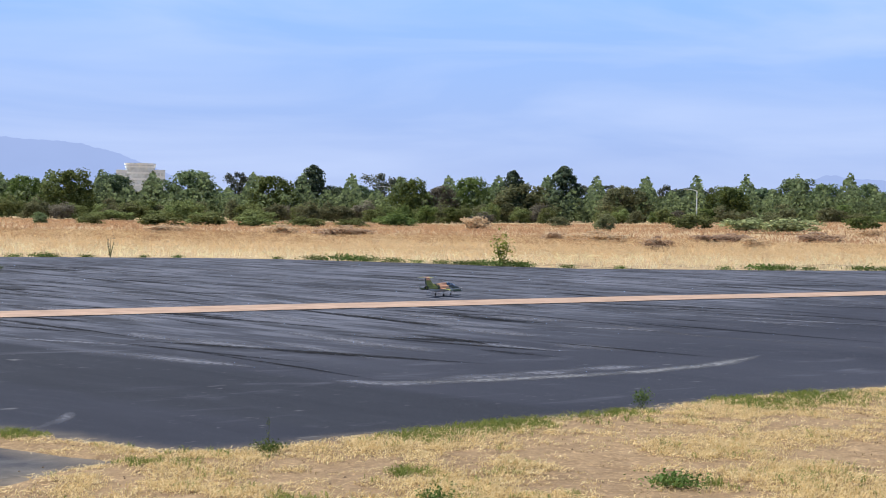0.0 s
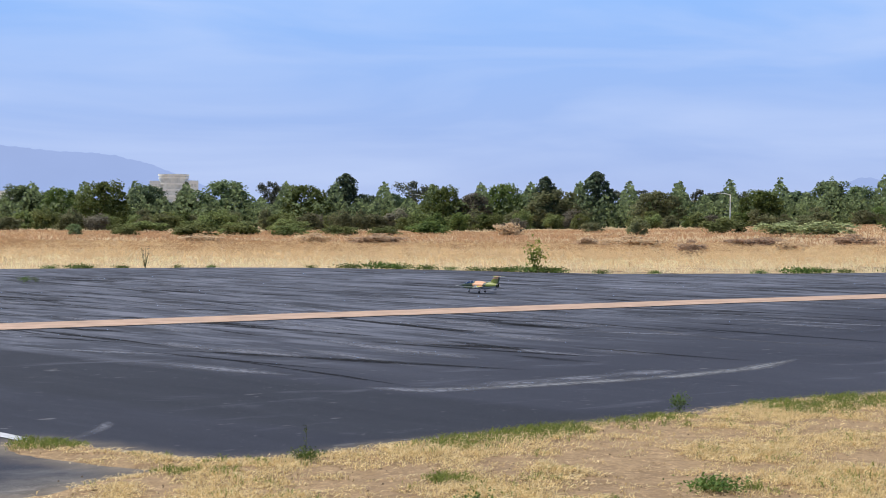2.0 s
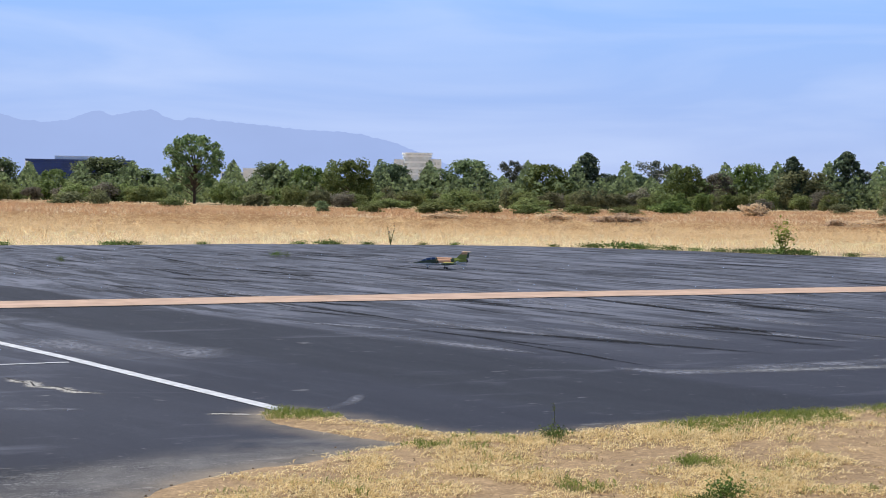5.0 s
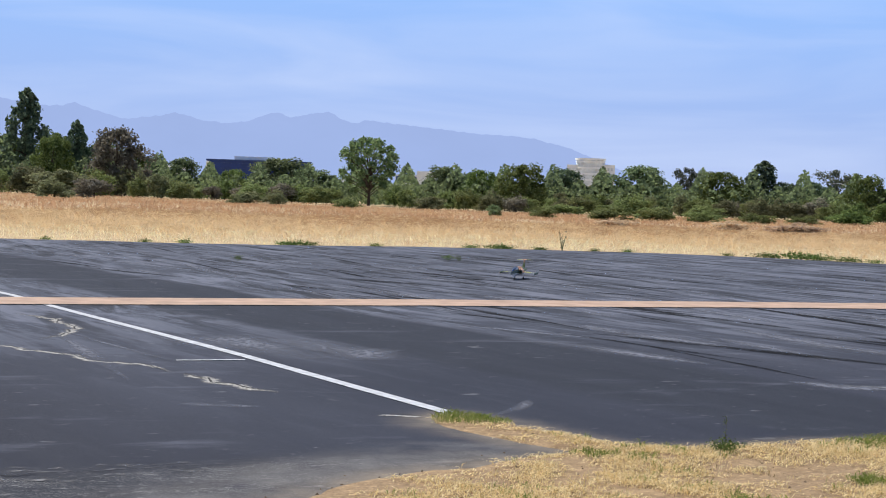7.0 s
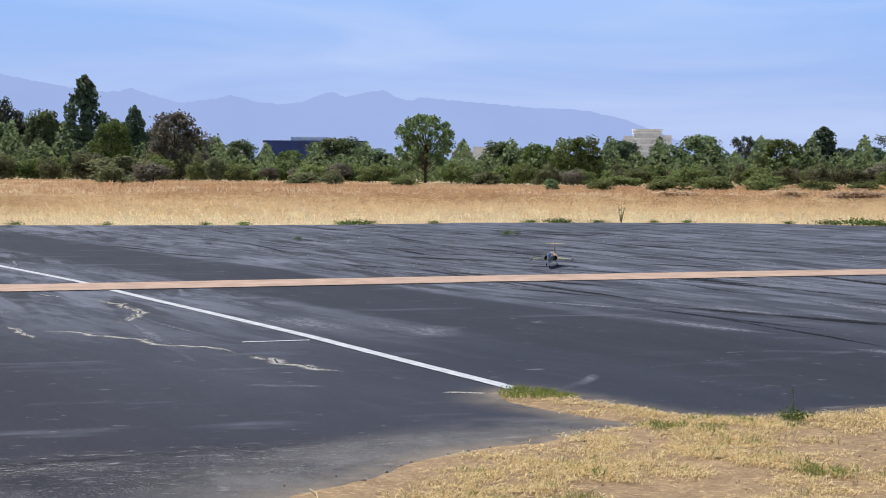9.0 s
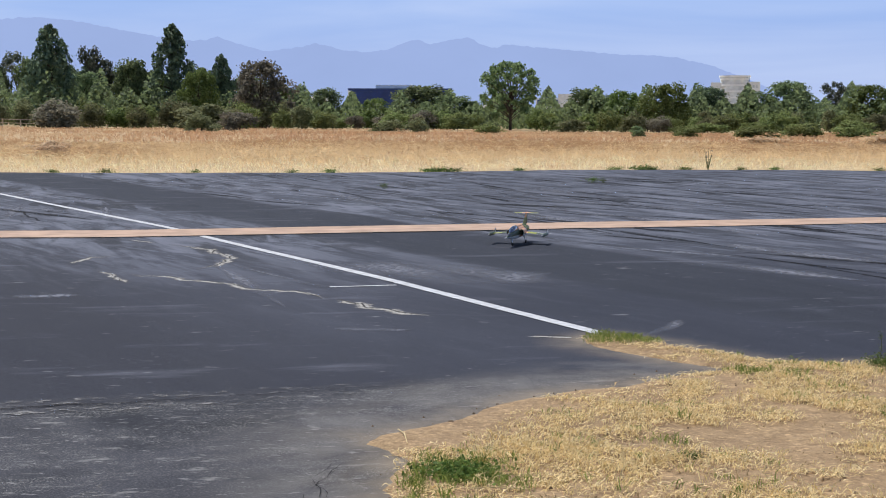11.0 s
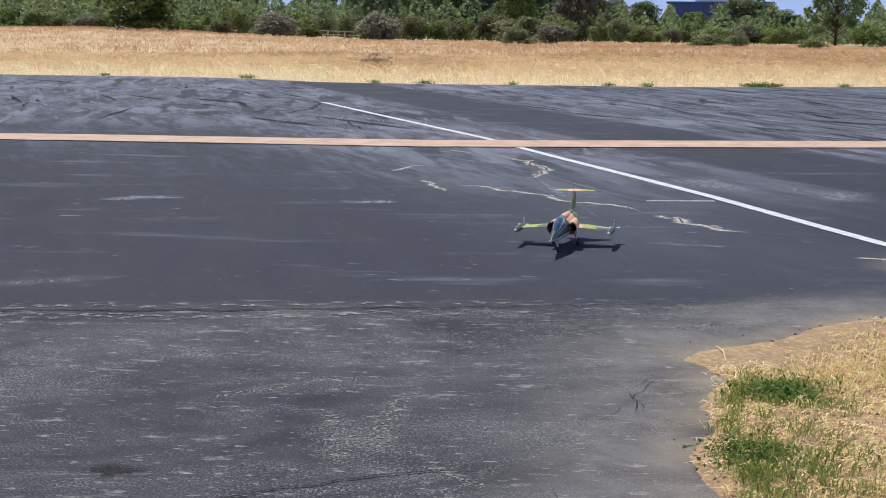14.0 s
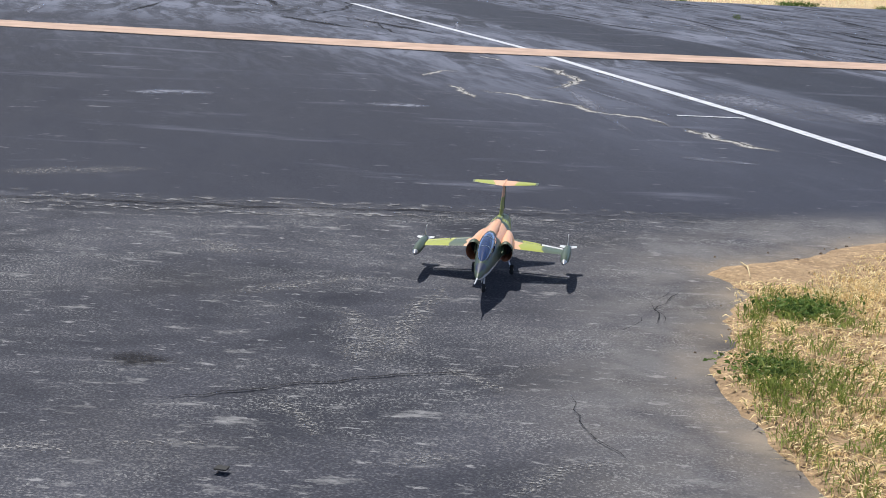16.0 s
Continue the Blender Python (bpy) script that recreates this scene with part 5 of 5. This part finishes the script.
def build_poles():
    for az, dist, el in ((31.77, 264, 1.02), (20.27, 310, 0.93)):
        a = radians(az)
        x, y = dist * math.sin(a), dist * math.cos(a)
        z = ground_z(x, y)
        top = 1.75 + dist * math.tan(radians(el - 0.14))
        p = thing("light_pole", "slender pale street light pole among trees", "light pole", Matrix.Translation((x, y, z)), "light poles")
        bm = bmesh.new()
        tube(bm, [(0, 0, -0.2), (0, 0, top - z)], [0.14, 0.09], 8)
        part("pole", bm, WHITE_WALL, p)
        bm = bmesh.new()
        tube(bm, [(0, 0, top - z - 0.1), (-1.0, 0, top - z + 0.15), (-1.9, 0, top - z + 0.15)], [0.06, 0.05, 0.05], 6)
        part("arm", bm, WHITE_WALL, p)
        bm = bmesh.new()
        box(bm, -2.5, -1.8, -0.14, 0.14, top - z + 0.06, top - z + 0.2, 0.03)
        part("lamp_head", bm, FENCE_WOOD, p)
    # a parked car far behind the field
    v = thing("parked_car", "white car parked far behind the dry field", "car", at(27.55, 400, ground_z(400 * math.sin(radians(27.55)), 400 * math.cos(radians(27.55))) + 0.02))
    bm = bmesh.new()
    box(bm, -2.1, 2.1, -0.9, 0.9, 0.35, 0.95, 0.15)
    body = part("body", bm, WHITE_WALL, v)
    bm = bmesh.new()
    box(bm, -1.6, 1.0, -0.78, 0.78, 0.9, 1.45, 0.2)
    part("cabin", bm, WHITE_WALL, v)
    bm = bmesh.new()
    box(bm, -1.35, 0.75, -0.80, 0.80, 1.0, 1.33, 0.05)
    part("window", bm, BLUE_GLASS, v)
    for x in (-1.4, 1.4):
        for y in (-0.85, 0.85):
            bm = bmesh.new()
            tube(bm, [(x, y - 0.1, 0.33), (x, y + 0.1, 0.33)], [0.33, 0.33], 14)
            part("wheel", bm, RUBBER, v)


BLUE_GLASS = simple("dark_blue_glass", (0.012, 0.040, 0.19), 0.45, vary=0.3, scale=0.2)
BLUE_FRAME = simple("blue_grey_cladding", (0.025, 0.06, 0.21), 0.5, scale=0.5)
PALE_GLASS = simple("pale_green_glass", (0.72, 0.78, 0.80), 0.25, vary=0.25, scale=0.3)
WHITE_WALL = simple("white_render", (0.88, 0.92, 0.95), 0.7, vary=0.08, scale=0.4)
FENCE_WOOD = simple("bleached_fence_wood", (0.55, 0.49, 0.41), 0.85, vary=0.2, scale=2)
build_offices()
build_fence()
build_poles()


# ---- grass ----
def blades(roots, tall, width, lean, per, spread):
    """Tufts: per blades at each root, each a long bent triangle pair."""
    n = len(roots)
    r = np.repeat(roots, per, 0) + np.concatenate([rng.normal(size=(n * per, 2)) * np.repeat(spread, per)[:, None], np.zeros((n * per, 1))], 1)
    h = np.repeat(tall, per) * rng.uniform(0.5, 1.15, n * per)
    a = rng.random(n * per) * 6.283
    out = np.stack([np.cos(a), np.sin(a), np.zeros_like(a)], 1)
    side = np.stack([-np.sin(a + 0.8), np.cos(a + 0.8), np.zeros_like(a)], 1)
    l = h * lean * rng.uniform(0.2, 1.0, n * per)
    up = np.array([0, 0, 1.0])
    w = (width * rng.uniform(0.6, 1.2, n * per))[:, None]
    mid = r + out * (l * 0.35)[:, None] + up * (h * 0.62)[:, None]
    tip = r + out * l[:, None] + up * (h * (1 - 0.25 * np.minimum(2.6, l / h)))[:, None]
    return np.stack([r - side * w * 0.5, mid - side * w * 0.35, tip, mid + side * w * 0.35 + up * (h * 0.02)[:, None]], 1).reshape(-1, 3)


def smooth_noise(x, y, scale, seed):
    return np.array([noise.noise((px * scale, py * scale, seed)) for px, py in zip(x, y)])


def build_field_grass():
    def scatter(n, d0, d1):
        az = np.radians(rng.uniform(-36, 45, n))
        d = np.sqrt(rng.uniform(d0 ** 2, d1 ** 2, n))
        x, y = d * np.sin(az), d * np.cos(az)
        edge = np.interp(x, [p[0] for p in FAR_EDGE], [p[1] for p in FAR_EDGE])
        keep = y > edge + 0.15
        x, y = x[keep], y[keep]
        z = np.array([ground_z(px, py) for px, py in zip(x, y)])
        return x, y, z, y - edge[keep]
    x, y, z, e = scatter(22000, 42, 96)
    pat = smooth_noise(x, y, 0.09, 3.0)
    tall = (0.10 + 0.26 * np.clip(e / 9, 0, 1)) * (0.8 + 0.7 * np.clip(pat + 0.3, 0, 1)) + 0.05
    rust = rng.random(len(x)) < np.clip((e - 16) / 40 + pat * 0.9, 0.02, 0.85)
    pale = (e < 1.5) | (rng.random(len(x)) < np.clip(0.95 - e / 13, 0, 1))
    rust &= ~pale
    for mask, mat, lab in ((pale, BLADE_PALE, "short pale straw along the edge of the asphalt"), (~rust & ~pale, BLADE_GOLD, "golden dry grass across the field"), (rust, BLADE_RUST, "tall rust-brown dry grass across the field")):
        q = blades(np.stack([x, y, z], 1)[mask], tall[mask], 0.028, 1.8, 7, np.full(mask.sum(), 0.2))
        tagged(card_mesh("field_grass", q, mat, None), lab, "dry grass", kind="stuff")
    x, y, z, e = scatter(19000, 92, 242)
    pat = smooth_noise(x, y, 0.04, 6.0) + 0.5 * smooth_noise(x, y, 0.15, 8.0)
    tall = 0.28 + 0.30 * np.clip(pat + 0.3, 0, 1)
    rust = rng.random(len(x)) < np.clip(0.55 + pat * 1.3, 0.05, 0.97)
    for mask, mat, lab in ((~rust, BLADE_FAR, "tawny dry grass far across the field"), (rust, BLADE_RUST, "rust-brown dry weeds far across the field")):
        q = blades(np.stack([x, y, z], 1)[mask], tall[mask], 0.085, 1.8, 6, np.full(mask.sum(), 0.45))
        tagged(card_mesh("field_grass", q, mat, None), lab, "dry grass", kind="stuff")


def verge_height(x, y):
    return 0.03 + 0.020 * noise.noise((x * 1.3, y * 1.3, 5)) + 0.012 * noise.noise((x * 6, y * 6, 6))


GREEN_SPOTS = [  # x, y, radius
    (1.15, 12.03, 0.30), (1.22, 11.87, 0.36), (1.37, 11.64, 0.38), (1.51, 11.42, 0.3), (0.03, 7.13, 0.28), (0.18, 7.01, 0.25), (-0.07, 6.04, 0.3), (0.08, 5.74, 0.35), (5.14, 8.33, 0.2), (5.4, 8.23, 0.16), (4.77, 10.96, 0.35), (5.21, 11.04, 0.4),
    (6.09, 11.3, 0.5), (6.48, 11.39, 0.35), (8.21, 11.83, 0.5), (8.87, 12.04, 0.6), (2.03, 10.04, 0.14), (2.35, 9.93, 0.12), (4.33, 10.68, 0.3), (0.5, 5.12, 0.4), (0.9, 4.83, 0.4), (3.64, 9.2, 0.2),
    (1.13, 7.81, 0.18), (2.65, 8.51, 0.15), (0.75, 5.61, 0.5)]
BARE_SPOTS = [  # soil patches
    (-0.26, 7.89, 0.45), (-0.01, 8.25, 0.45), (0.24, 8.6, 0.42), (0.52, 8.95, 0.40), (0.79, 9.33, 0.38), (1.11, 9.63, 0.34), (1.41, 9.88, 0.28), (0.38, 6.62, 0.42), (0.83, 6.58, 0.4), (1.36, 7.91, 0.55), (2.08, 8.05, 0.5), (2.0, 6.89, 0.5), (2.8, 7.09, 0.5), (3.03, 8.7, 0.4),
    (5.41, 10.24, 0.7), (6.19, 10.4, 0.6), (4.42, 9.77, 0.4), (7.54, 10.43, 0.6), (6.96, 9.07, 0.7), (8.2, 9.26, 0.8), (3.93, 7.88, 0.4), (1.13, 7.02, 0.35), (9.5, 11.23, 0.8), (6.97, 11.61, 0.35), (5.8, 8.91, 0.4)]


def build_verge_grass():
    n = 108000
    x, y = rng.uniform(-0.4, 15.5, n), rng.uniform(3.2, 14.2, n)
    d = verge_depth(x, y)
    ang = np.degrees(np.arctan2(x, y))
    keep = (d > 0.03) & (ang < 44)
    x, y, d = x[keep], y[keep], d[keep]
    pat = 0.9 * smooth_noise(x, y, 0.9, 1.0) + 0.75 * smooth_noise(x, y, 3.0, 2.0)
    bare = np.zeros(len(x))
    for bx, by, br in BARE_SPOTS:
        bare = np.maximum(bare, np.clip(1.35 - np.hypot(x - bx, (y - by) * 1.7) / br + 0.35 * pat, 0, 1))
    green = np.zeros(len(x))
    for gx, gy, gr in GREEN_SPOTS:
        green = np.maximum(green, np.clip(1.25 - np.hypot(x - gx, y - gy) / gr + 0.4 * pat, 0, 1))
    dens = np.clip(0.60 + 2.3 * pat, 0.03, 1) * (1 - 0.96 * bare) * np.clip(d / 0.05, 0.3, 1)
    # thick growth where the verge meets the near apron
    lush = np.clip((7.0 - y) / 0.3, 0, 1) * np.clip((1.5 - x) / 0.4, 0, 1)
    green = np.maximum(green, lush * np.clip(0.45 + 0.5 * pat, 0.1, 0.7) * (1 - bare))
    dens = np.maximum(np.maximum(dens, green * 0.95), lush * 0.9 * (1 - 0.7 * bare))
    keep = rng.random(len(x)) < dens
    x, y, d, green, pat = x[keep], y[keep], d[keep], green[keep], pat[keep]
    z = np.array([verge_height(a, b2) for a, b2 in zip(x, y)]) * np.clip(d / 0.14, 0.2, 1) - 0.006
    is_green = rng.random(len(x)) < np.clip(green * 0.78 + 0.05 * (pat > 0.1), 0, 0.80)
    roots = np.stack([x, y, z], 1)
    dead = ~is_green & (rng.random(len(x)) < np.clip(0.16 - 0.3 * pat, 0.05, 0.35))
    dry = ~is_green & ~dead
    mat = dry & (rng.random(len(x)) < 0.50)
    up = dry & ~mat
    t_up = (0.030 + 0.085 * np.clip(pat[up] + 0.45, 0, 1) * rng.random(up.sum()) ** 1.4) * np.clip(0.25 + d[up] / 0.5, 0, 1)
    q = np.concatenate([blades(roots[up], t_up, 0.0095, 1.9, 10, np.full(up.sum(), 0.032)),
                        blades(roots[mat] + np.array([0, 0, 0.010]), np.full(mat.sum(), 0.026), 0.014, 5.0, 9, np.full(mat.sum(), 0.042))])
    tagged(card_mesh("dry_grass", q, BLADE_DRY, None), "matted straw-coloured dry grass on the verge", "dry grass", kind="stuff")
    tagged(card_mesh("dead_grass", blades(roots[dead], np.full(dead.sum(), 0.03), 0.006, 1.6, 9, np.full(dead.sum(), 0.025)), BLADE_DEAD, None), "brown dead grass tufts on the verge", "dry grass", kind="stuff")
    tagged(card_mesh("green_grass", blades(roots[is_green], 0.045 + 0.04 * rng.random(is_green.sum()), 0.0075, 1.1, 10, np.full(is_green.sum(), 0.020)), BLADE_GREEN, None), "low green grass patches on the verge", "grass", kind="stuff")
    # clods and pebbles on the soil and along the edge of the asphalt
    m = 1500
    px, py = rng.uniform(-0.9, 14, m), rng.uniform(4, 13.5, m)
    pd = verge_depth(px, py)
    ok = pd > -0.22
    px, py, pd = px[ok], py[ok], pd[ok]
    bm_v, bm_f = [], []
    for a, b2, dd in zip(px, py, pd):
        s = rng.uniform(0.004, 0.014)
        zz = (verge_height(a, b2) if dd > 0.12 else max(0.0, 0.03 * dd / 0.12) + surface_z(a, b2)) - s * 0.2
        k = len(bm_v)
        j = rng.uniform(0.6, 1.3, 6) * s
        bm_v += [(a + j[0], b2, zz), (a, b2 + j[1], zz), (a - j[2], b2, zz), (a, b2 - j[3], zz), (a, b2, zz + j[4]), (a, b2, zz - j[5])]
        for t in ((0, 1, 4), (1, 2, 4), (2, 3, 4), (3, 0, 4), (1, 0, 5), (2, 1, 5), (3, 2, 5), (0, 3, 5)):
            bm_f.append(tuple(k + v for v in t))
    tagged(raw("gravel", bm_v, bm_f, CLOD), "small brown clods and pebbles on the soil", "gravel", kind="stuff")


def build_weed(x, y, z, tall, wide, label, leaves=26, stalk=0.0, material=None):
    w = thing("weed", label, "weed", Matrix.Translation((x, y, z)))
    bm = bmesh.new()
    for k in range(5):
        a = k * 1.257 + rng.random()
        tube(bm, [(0, 0, -0.01), (0.25 * wide * math.cos(a), 0.25 * wide * math.sin(a), tall * 0.35), (0.45 * wide * math.cos(a), 0.45 * wide * math.sin(a), tall * (0.5 + 0.4 * rng.random()))],
             [0.012 * tall + 0.001, 0.008 * tall + 0.001, 0.003 * tall + 0.0006], 5)
    if stalk:
        tube(bm, [(0, 0, 0), (0.03 * stalk, 0, stalk * 0.5), (0.01, 0, stalk)], [0.0025, 0.002, 0.001], 5)
    part("stem", bm, STEM, w, "thin stems")
    n = leaves * 16
    c = rng.normal(size=(n, 3)) * np.array([wide * 0.27, wide * 0.27, tall * 0.2]) + np.array([0, 0, tall * 0.48])
    c[:, 2] = np.abs(c[:, 2])
    nn = rng.normal(size=(n, 3)) * 0.6 + np.array([0, 0, 0.9])
    nn /= np.linalg.norm(nn, axis=1, keepdims=True)
    card_mesh("leaves", cards(c, nn, rng.uniform(0.6, 1.3, n) * 0.075 * (tall + wide) * 0.5, 1.7), material or LEAF_WEED, w)
    if stalk:
        n = 40
        c = np.stack([rng.normal(size=n) * 0.008, rng.normal(size=n) * 0.008, rng.uniform(0.4, 1.0, n) * stalk], 1)
        card_mesh("flower_spike", cards(c, nn[:n], np.full(n, 0.008)), LEAF_WEED, w)


EDGE_WEEDS = [  # x and width of green weeds along the far edge of the asphalt
    (15.4, 0.9), (16.3, 1.3), (16.8, 0.8), (17.5, 0.8), (18.1, 0.5), (18.7, 0.6), (19.2, 0.7), (19.6, 0.8), (20.1, 1.2), (20.5, 0.9), (20.7, 0.6), (21.7, 0.5), (26.9, 0.5), (28.3, 1.1), (29.0, 1.0),
    (30.1, 0.6), (32.2, 0.9), (33.0, 0.6), (14.2, 0.4), (0.0, 0.8), (2.5, 0.4), (6.6, 0.8), (6.9, 0.5), (-10.5, 0.5), (-3.5, 0.5), (-0.4, 0.6), (0.4, 0.5), (-4.7, 0.4), (-12.2, 0.4), (8.0, 0.5), (5.7, 0.5), (-7.7, 0.35), (9.9, 0.35),
    (-17.4, 0.6), (-23.0, 0.4), (11.0, 0.4), (23.4, 0.4)]


def build_weeds():
    for x, w in EDGE_WEEDS:
        y = along(x, FAR_EDGE) + 0.22
        build_weed(x, y, -0.05, 0.11 + 0.14 * w, w, "low green weed along the far edge of the asphalt", 22)
    build_weed(20.2, 44.1, -0.05, 1.15, 0.55, "leafy yellow-green sapling in the dry grass", 18, 0.0, LEAF_SAPLING)
    build_weed(9.0, 51.2, -0.05, 0.95, 0.32, "tall dry brown stalk weed in the field", 1, 0.0, LEAF_RUST)
    for x, y, w in ((-1.42, 36.6, 0.24), (4.0, 40.2, 0.34), (4.25, 40.0, 0.2), (-19.6, 44.2, 0.3)):
        build_weed(x, y, 0.0, 0.16, w, "small green weed growing through the asphalt", 14)
    build_weed(3.0, 10.27, 0.02, 0.11, 0.20, "dark green weed with one tall thin stalk", 26, 0.26)
    build_weed(6.98, 11.96, 0.02, 0.17, 0.16, "upright green weed on a soil mound", 18)
    build_weed(3.38, 8.04, 0.02, 0.16, 0.20, "bushy dark green weed on the verge", 26)
    build_weed(3.24, 8.0, 0.02, 0.08, 0.16, "low dark green weed on the verge", 18)
    build_weed(5.15, 8.33, 0.02, 0.10, 0.34, "spreading green weed on the verge", 30)
    build_weed(2.28, 6.65, 0.02, 0.10, 0.12, "small dark green weed on bare soil", 16)
    build_weed(0.05, 7.13, 0.02, 0.07, 0.36, "low dark green clover clump at the asphalt edge", 44)
    build_weed(-0.05, 6.04, 0.02, 0.06, 0.34, "low dark green clover clump at the asphalt edge", 40)
    build_weed(1.23, 7.47, 0.02, 0.05, 0.16, "small grey-green weed in dry grass", 16)
    twig = thing("twig", "pale dry twig lying on bare soil", "twig")
    for pts in ([(-0.27, 8.17, 0.035), (-0.23, 7.99, 0.05), (-0.21, 7.81, 0.034)],):
        bm = bmesh.new()
        tube(bm, pts, [0.003, 0.004, 0.002], 6)
        part("stick", bm, STRAW, twig)
    twig = thing("twig", "thin brown stick lying in the grass", "twig")
    bm = bmesh.new()
    tube(bm, [(0.09, 6.80, 0.045), (0.22, 6.80, 0.05), (0.35, 6.78, 0.045)], [0.003, 0.004, 0.002], 6)
    part("stick", bm, STRAW, twig)
    flat = thing("debris", "small dark flat scrap lying on the asphalt", "debris", pose(-1.75, 4.29, 0.012))
    bm = bmesh.new()
    box(bm, -0.022, 0.022, -0.02, 0.02, 0, 0.005, 0.002)
    part("scrap", bm, RUBBER, flat)


LEAF_SAPLING = leafy("sapling_leaves", (0.16, 0.20, 0.04), (0.36, 0.38, 0.09), 0.4)
STEM = simple("weed_stem", (0.10, 0.13, 0.04), 0.7)
STRAW = simple("straw", (0.62, 0.50, 0.28), 0.7)
CLOD = simple("brown_clods", (0.20, 0.14, 0.095), 0.95, vary=0.4, scale=30)
build_field_grass()
build_verge_grass()
build_weeds()


# ---- what moves ----
# seconds, x, y of the main wheels' middle, and the heading clockwise from +y
TAXI = [(0.0, 11.76, 28.53, 54), (0.5, 12.7, 29.46, 35), (1.0, 13.36, 30.69, 29), (1.5, 13.59, 31.57, 0), (2.0, 13.38, 32.18, -22), (2.5, 12.97, 32.82, -40),
        (3.0, 12.35, 33.45, -55), (3.5, 11.37, 34.01, -70), (4.0, 9.98, 34.14, -82), (4.5, 8.67, 34.28, -89), (5.0, 7.25, 34.14, -94), (5.2, 6.9, 34.3, -97),
        (5.8, 5.66, 33.52, -110), (6.4, 4.97, 32.73, -138), (7.0, 4.68, 31.85, -158), (7.5, 4.5, 30.96, -167), (8.0, 4.33, 30.41, -167), (9.2, 3.3, 26.64, -167),
        (10.5, 1.61, 22.59, -166), (11.0, 1.03, 20.76, -165), (11.5, 0.42, 18.87, -160), (12.0, -0.2, 17.27, -157), (12.5, -0.78, 15.74, -163), (13.0, -1.18, 14.27, -168),
        (13.5, -1.45, 13.07, -173), (14.0, -1.59, 12.04, -179), (14.5, -1.63, 10.98, -184), (15.0, -1.6, 9.9, -185), (15.5, -1.56, 8.74, -187), (16.0, -1.5, 7.42, -185.5)]


def motions():
    walk(JET, [(t, pose(x, y, 0.004, 0, 0, -head)) for t, x, y, head in TAXI])


motions()
